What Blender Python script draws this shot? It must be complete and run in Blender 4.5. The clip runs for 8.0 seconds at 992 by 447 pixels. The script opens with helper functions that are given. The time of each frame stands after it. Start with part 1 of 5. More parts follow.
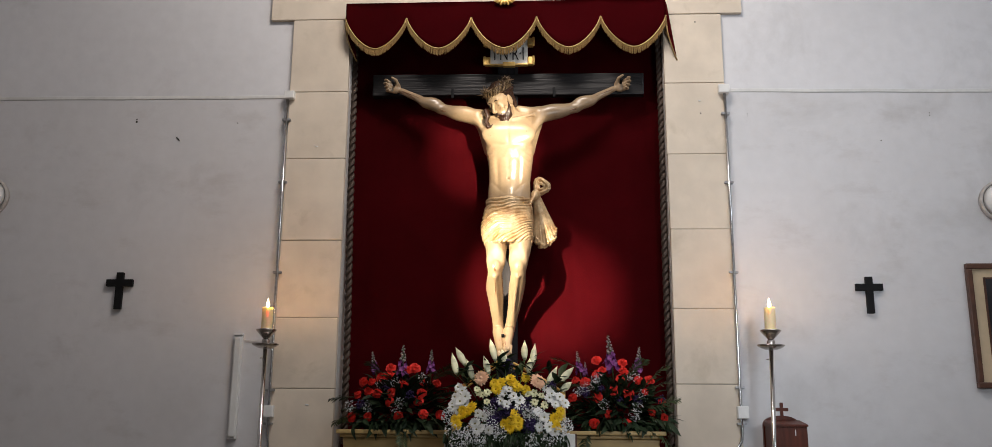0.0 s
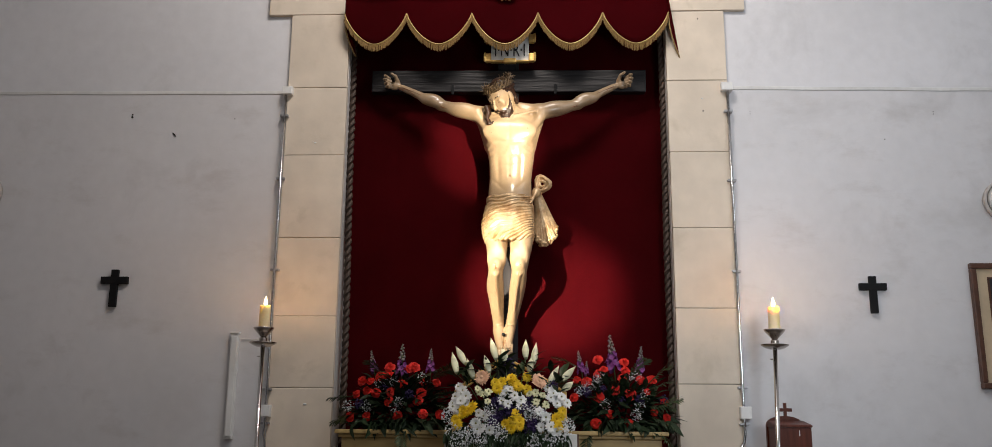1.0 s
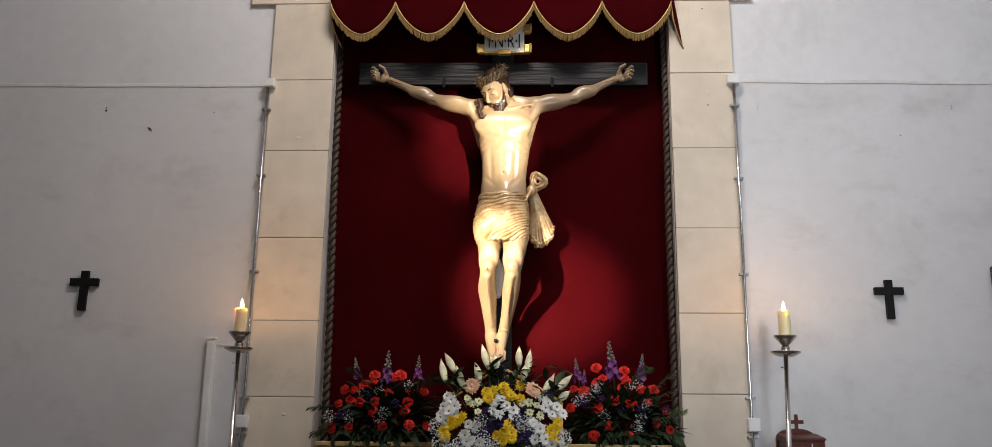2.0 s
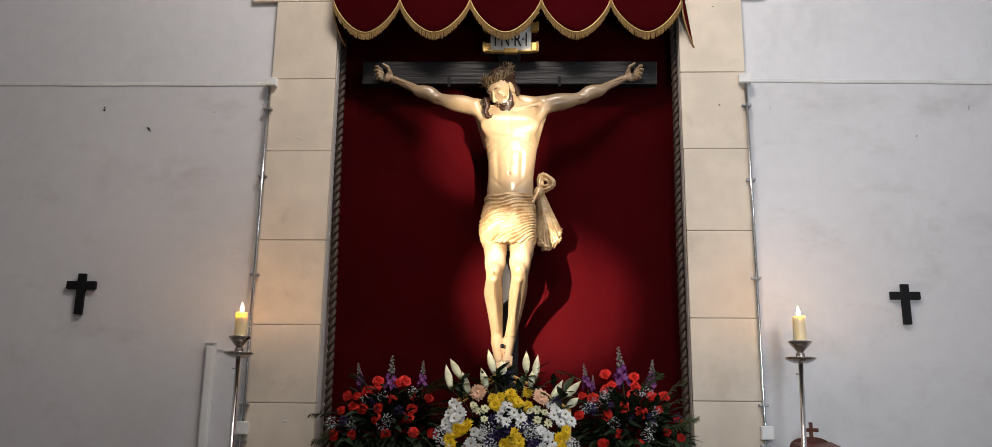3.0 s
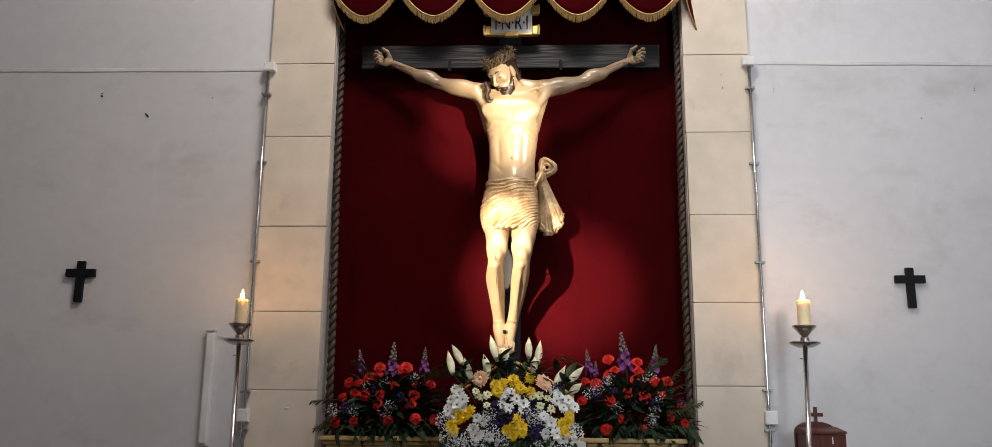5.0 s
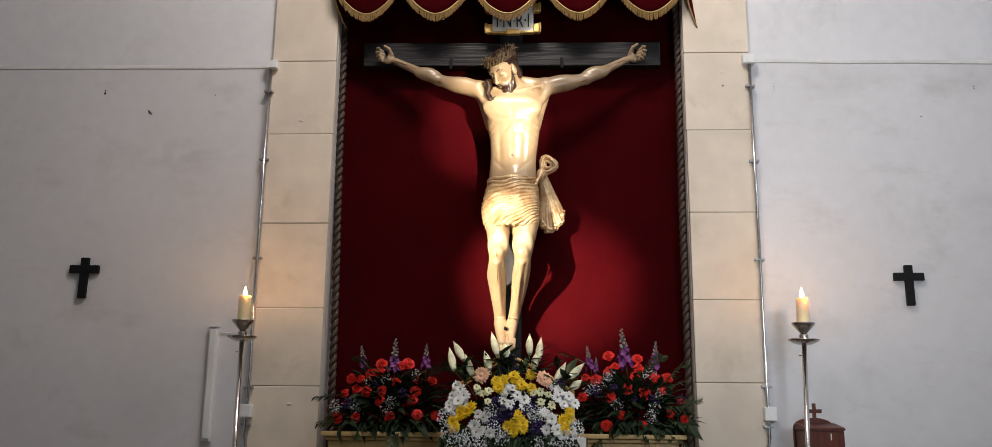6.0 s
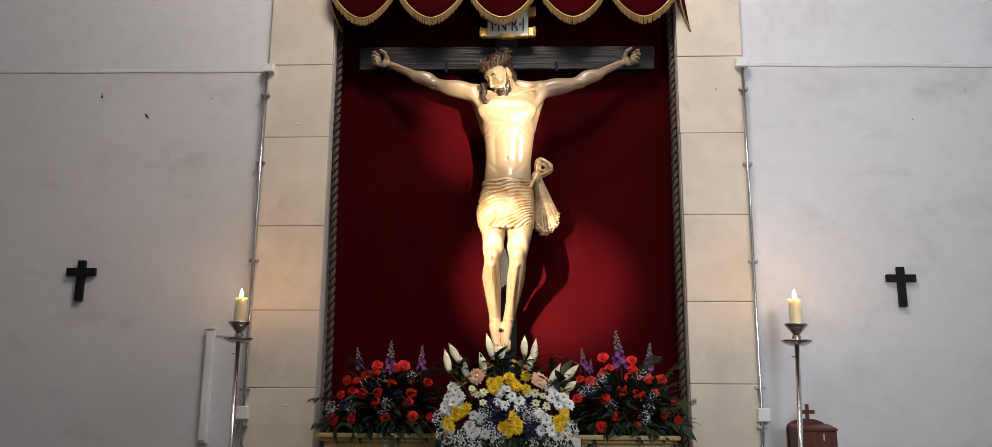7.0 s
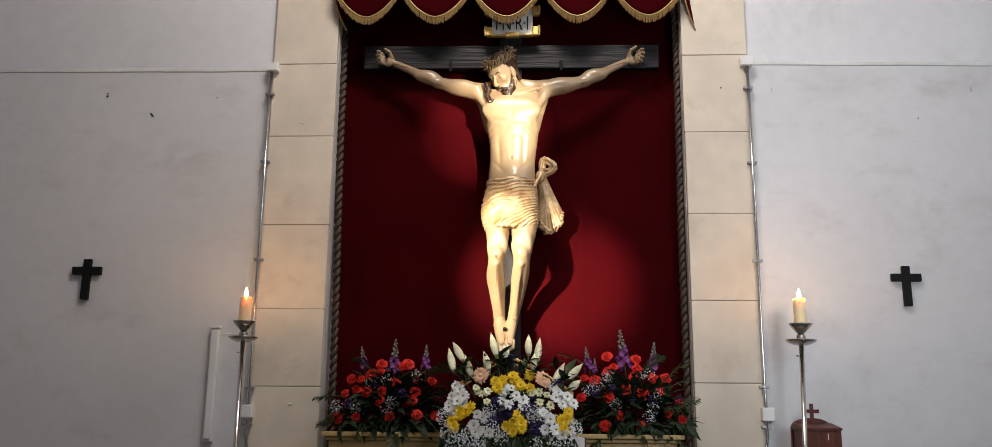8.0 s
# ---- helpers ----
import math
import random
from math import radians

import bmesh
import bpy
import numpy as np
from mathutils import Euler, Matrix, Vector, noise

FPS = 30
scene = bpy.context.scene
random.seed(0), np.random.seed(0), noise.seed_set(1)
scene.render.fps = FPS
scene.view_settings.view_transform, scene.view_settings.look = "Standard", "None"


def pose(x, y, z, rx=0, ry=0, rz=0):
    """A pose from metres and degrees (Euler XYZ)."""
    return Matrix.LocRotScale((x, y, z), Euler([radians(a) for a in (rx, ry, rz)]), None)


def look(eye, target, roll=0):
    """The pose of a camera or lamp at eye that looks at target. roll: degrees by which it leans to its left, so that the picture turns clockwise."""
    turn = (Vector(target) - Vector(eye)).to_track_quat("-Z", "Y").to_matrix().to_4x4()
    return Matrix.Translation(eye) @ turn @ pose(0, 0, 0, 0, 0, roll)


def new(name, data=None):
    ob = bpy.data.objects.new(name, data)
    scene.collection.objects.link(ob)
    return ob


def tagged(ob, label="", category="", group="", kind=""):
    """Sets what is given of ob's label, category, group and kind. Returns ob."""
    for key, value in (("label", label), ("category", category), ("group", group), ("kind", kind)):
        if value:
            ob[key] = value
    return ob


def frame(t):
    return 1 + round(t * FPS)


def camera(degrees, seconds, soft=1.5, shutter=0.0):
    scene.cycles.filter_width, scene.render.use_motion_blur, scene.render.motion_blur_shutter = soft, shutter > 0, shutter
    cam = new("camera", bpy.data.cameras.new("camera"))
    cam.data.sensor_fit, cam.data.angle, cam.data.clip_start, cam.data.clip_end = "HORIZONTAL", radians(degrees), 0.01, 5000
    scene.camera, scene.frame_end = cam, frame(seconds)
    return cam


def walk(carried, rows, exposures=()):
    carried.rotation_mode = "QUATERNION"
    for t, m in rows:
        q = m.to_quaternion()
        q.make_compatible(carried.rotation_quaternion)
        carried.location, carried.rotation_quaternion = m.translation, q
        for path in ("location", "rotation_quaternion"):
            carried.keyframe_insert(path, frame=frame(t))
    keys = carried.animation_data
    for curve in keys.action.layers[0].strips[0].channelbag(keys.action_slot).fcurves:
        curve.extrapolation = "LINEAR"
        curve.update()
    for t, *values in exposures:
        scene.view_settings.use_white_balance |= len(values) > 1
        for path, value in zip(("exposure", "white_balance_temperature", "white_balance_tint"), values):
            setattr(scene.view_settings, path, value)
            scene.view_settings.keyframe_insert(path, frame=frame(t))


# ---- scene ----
cam = camera(57.8, 8.0, soft=0.55)
PATH = [
    (0, (0.221, 0.141, 1.588), (0.117, 2.089, 2.031), 0.4),
    (0.5, (0.224, 0.149, 1.572), (0.119, 2.095, 2.018), 0.4),
    (1, (0.176, 0.196, 1.581), (0.088, 2.144, 2.027), 0.5),
    (1.5, (0.216, 0.355, 1.57), (0.128, 2.299, 2.03), 0.6),
    (3, (0.181, 0.584, 1.6), (0.086, 2.523, 2.079), 0.8),
    (3.5, (0.178, 0.601, 1.599), (0.088, 2.542, 2.072), 0.7),
    (4, (0.18, 0.614, 1.603), (0.088, 2.557, 2.068), 0.6),
    (4.5, (0.174, 0.624, 1.597), (0.079, 2.568, 2.056), 0.5),
    (6, (0.176, 0.591, 1.609), (0.077, 2.54, 2.047), 0.6),
    (6.5, (0.183, 0.578, 1.608), (0.089, 2.527, 2.046), 0.5),
    (7, (0.186, 0.568, 1.593), (0.094, 2.515, 2.041), 0.5),
    (7.5, (0.194, 0.565, 1.601), (0.095, 2.512, 2.046), 0.5),
    (8, (0.194, 0.565, 1.599), (0.089, 2.513, 2.042), 0.6),
]
walk(cam, [(t, look(eye, target, roll)) for t, eye, target, roll in PATH], [(0, -0.08), (1.5, -0.10), (3, 0.0), (8, 0.0)])

# ---- light ----
world = bpy.data.worlds.new("world")
scene.world = world
world.use_nodes = True
world.node_tree.nodes["Background"].inputs[0].default_value = (0.55, 0.62, 0.75, 1)
world.node_tree.nodes["Background"].inputs[1].default_value = 0.05


def lamp(name, kind, energy, colour, m, **settings):
    data = bpy.data.lights.new(name, kind)
    data.energy, data.color = energy, colour
    for key, value in settings.items():
        setattr(data, key, value)
    ob = new(name, data)
    ob.matrix_world = m
    return ob


# unseen cool fill lamp, added high at the right to brighten the walls
lamp("window_light", "AREA", 33, (0.82, 0.91, 1.0), look((3.3, 1.5, 4.9), (0.5, 5.0, 3.2)), shape="RECTANGLE", size=1.2, size_y=1.2)
# unseen cool lamp added at the right, placed by the right candle stand's shadow
lamp("side_light", "AREA", 6.6, (0.86, 0.93, 1.0), look((1.36, 2.0, 2.25), (1.25, 5.0, 2.45)), shape="RECTANGLE", size=0.34, size_y=0.40, spread=radians(86))
# unseen warm fill lamp, added overhead for the general brightness
lamp("ceiling_light", "AREA", 70, (1.0, 0.91, 0.84), look((0.10, 3.0, 5.45), (0.1, 5.0, 2.9)), shape="RECTANGLE", size=1.2, size_y=0.5)
# unseen fill lamp, added in front so the walls dim towards the left
lamp("nave_light", "AREA", 13, (1.0, 0.91, 0.84), look((-0.1, -0.6, 4.4), (0.1, 5.0, 2.3)), shape="RECTANGLE", size=1.4, size_y=0.7)
# two spotlights: one from the right on the chest, one from the left on the legs
lamp("spotlight_chest", "SPOT", 2000, (1.0, 0.88, 0.67), look((1.05, 1.60, 2.72), (-0.03, 4.90, 3.13)), spot_size=radians(11.4), spot_blend=1.0, shadow_soft_size=0.025)
lamp("spotlight_legs", "SPOT", 3400, (1.0, 0.87, 0.65), look((-1.68, 1.55, 2.72), (0.04, 4.85, 2.35)), spot_size=radians(13.3), spot_blend=1.0, shadow_soft_size=0.02)

# ---- materials ----


def material(name, colour, rough=0.6, metal=0.0, scale=20.0, amount=0.15, bump=0.0, bump_scale=None, big=2.5, big_amount=0.12, spec=0.5, per_object=0.0, coords="Object", stretch=(1, 1, 1), extra=None):
    """Principled surface: two scales of colour variation, fine relief, and some variation from piece to piece."""
    mat = bpy.data.materials.new(name)
    mat.use_nodes = True
    tree = mat.node_tree
    n, link = tree.nodes, tree.links.new
    bsdf = n["Principled BSDF"]
    bsdf.inputs["Roughness"].default_value = rough
    bsdf.inputs["Metallic"].default_value = metal
    bsdf.inputs["Specular IOR Level"].default_value = spec
    co = n.new("ShaderNodeTexCoord")
    mp = n.new("ShaderNodeMapping")
    mp.inputs["Scale"].default_value = stretch
    link(co.outputs[coords], mp.inputs[0])
    fine = n.new("ShaderNodeTexNoise")
    fine.inputs["Scale"].default_value, fine.inputs["Detail"].default_value = scale, 6
    link(mp.outputs[0], fine.inputs[0])
    broad = n.new("ShaderNodeTexNoise")
    broad.inputs["Scale"].default_value, broad.inputs["Detail"].default_value = big, 3
    link(mp.outputs[0], broad.inputs[0])

    def shade(source, amt):
        r = n.new("ShaderNodeMapRange")
        r.inputs["From Min"].default_value, r.inputs["From Max"].default_value = 0.3, 0.7
        r.inputs["To Min"].default_value, r.inputs["To Max"].default_value = 1 - amt, 1 + amt
        link(source, r.inputs[0])
        return r.outputs[0]

    def times(a, b):
        m = n.new("ShaderNodeMath")
        m.operation = "MULTIPLY"
        link(a, m.inputs[0]), link(b, m.inputs[1])
        return m.outputs[0]

    value = times(shade(fine.outputs[0], amount), shade(broad.outputs[0], big_amount))
    if per_object:
        info = n.new("ShaderNodeObjectInfo")
        r = n.new("ShaderNodeMapRange")
        r.inputs["To Min"].default_value, r.inputs["To Max"].default_value = 1 - per_object, 1 + per_object
        link(info.outputs["Random"], r.inputs[0])
        value = times(value, r.outputs[0])
    mix = n.new("ShaderNodeVectorMath")
    mix.operation = "SCALE"
    mix.inputs[0].default_value = colour
    link(value, mix.inputs["Scale"])
    link(mix.outputs[0], bsdf.inputs["Base Color"])
    if bump:
        tex = n.new("ShaderNodeTexNoise")
        tex.inputs["Scale"].default_value, tex.inputs["Detail"].default_value = bump_scale or scale * 2, 5
        link(mp.outputs[0], tex.inputs[0])
        b = n.new("ShaderNodeBump")
        b.inputs["Strength"].default_value, b.inputs["Distance"].default_value = 0.6, bump
        link(tex.outputs[0], b.inputs["Height"])
        link(b.outputs[0], bsdf.inputs["Normal"])
    if extra:
        extra(mat, n, link, bsdf, mix, mp)
    return mat


def stained(colour, low, high, scale, strength, varnish=0.0):
    """An extra layer: irregular smudges of another colour."""
    def add(mat, n, link, bsdf, mix, mp):
        tex = n.new("ShaderNodeTexNoise")
        tex.inputs["Scale"].default_value, tex.inputs["Detail"].default_value, tex.inputs["Roughness"].default_value = scale, 7, 0.62
        tex.inputs["Distortion"].default_value = 0.4
        link(mp.outputs[0], tex.inputs[0])
        r = n.new("ShaderNodeMapRange")
        r.inputs["From Min"].default_value, r.inputs["From Max"].default_value = low, high
        r.inputs["To Max"].default_value = strength
        link(tex.outputs[0], r.inputs[0])
        m = n.new("ShaderNodeMix")
        m.data_type = "RGBA"
        link(r.outputs[0], m.inputs["Factor"])
        link(mix.outputs[0], m.inputs["A"])
        m.inputs["B"].default_value = (*colour, 1)
        link(m.outputs["Result"], bsdf.inputs["Base Color"])
        bsdf.inputs["Coat Weight"].default_value, bsdf.inputs["Coat Roughness"].default_value = varnish, 0.20
    return add


def old_paint(mat, n, link, bsdf, mix, mp):
    """Smudged plaster: the paint below the cable line is older and greyer than above it, with soot and scuffs."""
    stained((0.32, 0.31, 0.30), 0.57, 0.80, 1.9, 0.42)(mat, n, link, bsdf, mix, mp)
    first = bsdf.inputs["Base Color"].links[0].from_socket
    sep = n.new("ShaderNodeSeparateXYZ")
    link(mp.outputs[0], sep.inputs[0])
    r = n.new("ShaderNodeMapRange")
    r.inputs["From Min"].default_value, r.inputs["From Max"].default_value = 3.44, 3.47
    r.inputs["To Min"].default_value, r.inputs["To Max"].default_value = 1.0, 0.0
    link(sep.outputs["Z"], r.inputs[0])
    scuff = n.new("ShaderNodeTexNoise")
    scuff.inputs["Scale"].default_value, scuff.inputs["Detail"].default_value, scuff.inputs["Roughness"].default_value = 1.0, 8, 0.7
    flat = n.new("ShaderNodeMapping")
    flat.inputs["Scale"].default_value = (2.2, 1.0, 5.0)
    link(mp.outputs[0], flat.inputs[0]), link(flat.outputs[0], scuff.inputs[0])
    edge = n.new("ShaderNodeMapRange")
    edge.inputs["From Min"].default_value, edge.inputs["From Max"].default_value = 0.54, 0.72
    edge.inputs["To Min"].default_value, edge.inputs["To Max"].default_value = 0.16, 0.46
    link(scuff.outputs[0], edge.inputs[0])
    both = n.new("ShaderNodeMath")
    both.operation = "MULTIPLY"
    link(r.outputs[0], both.inputs[0]), link(edge.outputs[0], both.inputs[1])
    m = n.new("ShaderNodeMix")
    m.data_type = "RGBA"
    link(both.outputs[0], m.inputs["Factor"]), link(first, m.inputs["A"])
    m.inputs["B"].default_value = (0.42, 0.39, 0.375, 1)
    link(m.outputs["Result"], bsdf.inputs["Base Color"])


def velvet(mat, n, link, bsdf, mix, mp):
    bsdf.inputs["Sheen Weight"].default_value = 0.12
    bsdf.inputs["Sheen Tint"].default_value = (0.7, 0.01, 0.015, 1)


PLASTER = material("white_plaster", (0.70, 0.70, 0.725), 0.85, scale=14, amount=0.03, bump=0.002, bump_scale=14, big=0.9, big_amount=0.05, spec=0.25, extra=old_paint)
STONE = material("cream_stone", (0.68, 0.592, 0.488), 0.7, scale=9, amount=0.05, bump=0.0010, bump_scale=40, big=3, big_amount=0.07, spec=0.3, per_object=0.05, extra=stained((0.42, 0.35, 0.25), 0.56, 0.78, 4.0, 0.55))
MORTAR = material("grey_mortar", (0.42, 0.37, 0.31), 0.9, scale=60, amount=0.2)
RENDER = material("grey_render", (0.56, 0.53, 0.51), 0.9, scale=30, amount=0.1, bump=0.002)
FLOOR = material("floor_stone", (0.17, 0.15, 0.13), 0.4, scale=12, amount=0.15)
VELVET = material("red_velvet", (0.074, 0.0028, 0.0050), 1.0, scale=220, amount=0.12, bump=0.0004, bump_scale=500, big=3, big_amount=0.15, spec=0.04, extra=velvet)
FRINGE = material("gold_fringe", (0.34, 0.22, 0.09), 0.55, 0.35, scale=160, amount=0.35, spec=0.5)
BRAID = material("gold_braid", (0.50, 0.34, 0.14), 0.45, 0.45, scale=250, amount=0.3)
ROPE = material("brown_rope", (0.058, 0.036, 0.025), 0.6, scale=180, amount=0.45, bump=0.002, bump_scale=260)
GOLD = material("gilding", (0.86, 0.56, 0.18), 0.32, 0.6, scale=30, amount=0.2, bump=0.001, bump_scale=60)
SILVERED = material("silvered_panel", (0.84, 0.81, 0.75), 0.4, 0.15, scale=25, amount=0.15)
BLACKWOOD = material("black_painted_wood", (0.0075, 0.0065, 0.0075), 0.45, scale=30, amount=0.5, bump=0.008, bump_scale=16, stretch=(0.2, 3, 3), spec=0.3, extra=stained((0.09, 0.075, 0.068), 0.60, 0.72, 26.0, 0.42))
POSTWOOD = material("dark_grey_wood", (0.030, 0.027, 0.030), 0.75, spec=0.2, scale=30, amount=0.4, bump=0.003, bump_scale=14, stretch=(3, 3, 0.25))
BLACK = material("black_paint", (0.006, 0.006, 0.007), 0.65, scale=40, amount=0.2, spec=0.2)
INK = material("black_lettering", (0.02, 0.017, 0.015), 0.5)
PLASTIC = material("white_plastic", (0.72, 0.72, 0.71), 0.4, scale=30, amount=0.03)
CABLE = material("white_cable", (0.66, 0.66, 0.65), 0.6, scale=30, amount=0.06)
STEEL = material("galvanised_steel", (0.58, 0.58, 0.59), 0.22, 1.0, scale=60, amount=0.2)
CLIP = material("dull_steel", (0.34, 0.34, 0.35), 0.45, 0.7, scale=60, amount=0.2)
CHROME = material("chrome", (0.62, 0.60, 0.58), 0.12, 1.0, scale=40, amount=0.06)
PEWTER = material("polished_pewter", (0.42, 0.38, 0.35), 0.25, 1.0, scale=40, amount=0.15)
BROWNWOOD = material("brown_wood", (0.095, 0.022, 0.011), 0.45, spec=0.3, scale=18, amount=0.25, stretch=(3, 3, 0.4), bump=0.001)
FRAMEWOOD = material("dark_frame_wood", (0.085, 0.035, 0.02), 0.4, scale=24, amount=0.25)
MAT_BOARD = material("cream_mat_board", (0.54, 0.42, 0.28), 0.8, scale=30, amount=0.05)
PICTURE = material("dark_picture", (0.02, 0.02, 0.024), 0.3, scale=5, amount=0.5, extra=stained((0.25, 0.24, 0.23), 0.62, 0.8, 7.0, 0.6))
ALTARWOOD = material("ochre_painted_wood", (0.46, 0.32, 0.13), 0.45, scale=20, amount=0.12, stretch=(0.5, 2, 2))
LINEN = material("white_linen", (0.74, 0.73, 0.71), 0.9, scale=200, amount=0.06)
RIM = material("grey_metal_rim", (0.44, 0.41, 0.39), 0.5, scale=40, amount=0.2)
HOLE = material("dark_hole", (0.03, 0.028, 0.026), 0.9)

# ---- building helpers ----


def part(name, bm, mat, parent=None, label="", smooth=False):
    """One bmesh as one mesh object, under a thing or a part."""
    me = bpy.data.meshes.new(name)
    bm.to_mesh(me)
    bm.free()
    for m in mat if isinstance(mat, (list, tuple)) else (mat,):
        me.materials.append(m)
    if smooth:
        me.polygons.foreach_set("use_smooth", [True] * len(me.polygons))
    ob = new(name, me)
    ob.parent = parent
    if label:
        tagged(ob, label)
    return ob


def thing(name, place, label, category, group="", kind=""):
    ob = new(name)
    ob.location = place
    return tagged(ob, label, category, group, kind)


def box(x0, x1, y0, y1, z0, z1, bevel=0.0, bm=None, segments=2):
    bm = bm or bmesh.new()
    m = Matrix.LocRotScale(((x0 + x1) / 2, (y0 + y1) / 2, (z0 + z1) / 2), None, (x1 - x0, y1 - y0, z1 - z0))
    made = bmesh.ops.create_cube(bm, size=1, matrix=m)
    if bevel:
        edges = list({e for v in made["verts"] for e in v.link_edges})
        bmesh.ops.bevel(bm, geom=edges, offset=bevel, segments=segments, affect="EDGES", profile=0.6)
    return bm


def lathe(profile, steps=32, bm=None, centre=(0, 0, 0)):
    """A turned body from (radius, height) pairs."""
    bm = bm or bmesh.new()
    c = Vector(centre)
    rings = []
    for r, z in profile:
        rings.append([bm.verts.new(c + Vector((max(r, 1e-4) * math.cos(a), max(r, 1e-4) * math.sin(a), z))) for a in (2 * math.pi * i / steps for i in range(steps))])
    for a, b in zip(rings, rings[1:]):
        for i in range(steps):
            j = (i + 1) % steps
            bm.faces.new((a[i], a[j], b[j], b[i]))
    bm.faces.new(rings[0][::-1]), bm.faces.new(rings[-1])
    return bm


def tube(points, radius, sides=8, bm=None, taper=None):
    """A round tube along points; radius may be one number or one for each point."""
    bm = bm or bmesh.new()
    pts = [Vector(p) for p in points]
    radii = list(radius) if isinstance(radius, (list, tuple)) else [radius] * len(pts)
    rings, side = [], None
    for i, p in enumerate(pts):
        way = (pts[min(i + 1, len(pts) - 1)] - pts[max(i - 1, 0)]).normalized()
        if side is None:
            side = way.orthogonal().normalized()
        side = (side - way * side.dot(way)).normalized()
        up = way.cross(side)
        rings.append([bm.verts.new(p + radii[i] * (math.cos(a) * side + math.sin(a) * up)) for a in (2 * math.pi * k / sides for k in range(sides))])
    for a, b in zip(rings, rings[1:]):
        for k in range(sides):
            j = (k + 1) % sides
            bm.faces.new((a[k], a[j], b[j], b[k]))
    bm.faces.new(rings[0][::-1]), bm.faces.new(rings[-1])
    return bm


def extrude_outline(points, depth, bm=None):
    """A closed outline in x and z, from y = 0 back to y = depth."""
    bm = bm or bmesh.new()
    front = [bm.verts.new((x, 0, z)) for x, z in points]
    back = [bm.verts.new((x, depth, z)) for x, z in points]
    f = bm.faces.new(front)
    b = bm.faces.new(back[::-1])
    n = len(points)
    for i in range(n):
        j = (i + 1) % n
        bm.faces.new((front[j], front[i], back[i], back[j]))
    bmesh.ops.triangulate(bm, faces=[f, b])
    bmesh.ops.recalc_face_normals(bm, faces=bm.faces)
    return bm


def structure(name, bm, mat, label, category, smooth=False):
    return tagged(part(name, bm, mat, None, "", smooth), label, category, "", "structure")


# ---- the chancel: walls, floor, ceiling ----
LEFT, RIGHT = -1.238, 1.250      # outer edges of the stone jambs
IN_L, IN_R = -0.898, 0.916       # inner edges: the niche
WALL, BACK, TOP = 5.0, 5.185, 5.6
FACE = 4.975                     # face of the stones

structure("floor", box(-4.3, 4.3, -10.3, 5.5, -0.2, 0), FLOOR, "worn stone floor of the church", "floor")
structure("ceiling", box(-4.3, 4.3, -10.3, 5.5, TOP, TOP + 0.2), PLASTER, "plain white plaster ceiling", "ceiling")
structure("wall_east_a", box(-4.0, LEFT, WALL, 5.5, 0, TOP), PLASTER, "white plaster wall with grey smudges and plugged holes", "wall")
structure("wall_east_b", box(RIGHT, 4.0, WALL, 5.5, 0, TOP), PLASTER, "white plaster wall with grey smudges and scuffs", "wall")
structure("wall_niche", box(LEFT, RIGHT, BACK + 0.03, 5.5, 0, TOP), RENDER, "rendered back of the altar niche", "wall")
structure("wall_south", box(4.0, 4.3, -10.3, 5.5, 0, TOP), PLASTER, "plain white plaster side wall", "wall")
structure("wall_north", box(-4.3, -4.0, -10.3, 5.5, 0, TOP), PLASTER, "plain white plaster side wall", "wall")
structure("wall_west", box(-4.0, 4.0, -10.3, -10.0, 0, TOP), PLASTER, "plain white plaster end wall", "wall")

# stone jambs and lintel: mortar core with single blocks set proud of it
core = box(LEFT + 0.004, IN_L - 0.004, FACE + 0.008, BACK + 0.03, 0, TOP)
box(IN_R + 0.004, RIGHT - 0.004, FACE + 0.008, BACK + 0.03, 0, TOP, bm=core)
box(IN_L - 0.004, IN_R + 0.004, FACE + 0.008, BACK + 0.03, 3.97, TOP, bm=core)
surround = structure("wall_stone_surround", core, MORTAR, "cream ashlar stone surround of the altar niche", "wall")
reveal = box(IN_L - 0.004, IN_L + 0.002, FACE + 0.03, BACK + 0.03, 0, 3.97)
box(IN_R - 0.002, IN_R + 0.004, FACE + 0.03, BACK + 0.03, 0, 3.97, bm=reveal)
part("reveal_lining", reveal, RENDER, surround, "grey rendered reveal of the niche")


def block(x0, x1, z0, z1, y1=BACK):
    rough_x = [random.uniform(-0.0015, 0.0015) for _ in range(2)]
    g = 0.0015
    return part("stone_block", box(x0 + rough_x[0], x1 + rough_x[1], FACE + random.uniform(-0.002, 0.002), FACE + 0.2, z0 + g, z1 - g, 0.004), STONE, surround)


JOINTS_L = [0.02, 0.46, 0.90, 1.345, 1.785, 2.166, 2.597, 3.071, 3.473, 3.923]
JOINTS_R = [0.02, 0.48, 0.93, 1.375, 1.817, 2.214, 2.651, 3.080, 3.499, 3.919]
for a, b in zip(JOINTS_L, JOINTS_L[1:]):
    block(LEFT, IN_L, a, b)
for a, b in zip(JOINTS_R, JOINTS_R[1:]):
    block(IN_R, RIGHT, a, b)
for a, b in ((3.923, 4.36), (4.80, 5.24)):
    block(LEFT - 0.137, IN_L, a, b), block(IN_R, RIGHT + 0.118, a, b)
for a, b in ((4.36, 4.80), (5.24, 5.58)):
    block(LEFT, IN_L, a, b), block(IN_R, RIGHT, a, b)
for x0, x1 in ((IN_L, -0.42), (-0.42, 0.0), (0.0, 0.44), (0.44, IN_R)):
    block(x0, x1, 3.975, 4.36), block(x0, x1, 4.36, 4.80), block(x0, x1, 4.80, 5.58)

# ---- curtain, rope and canopy ----


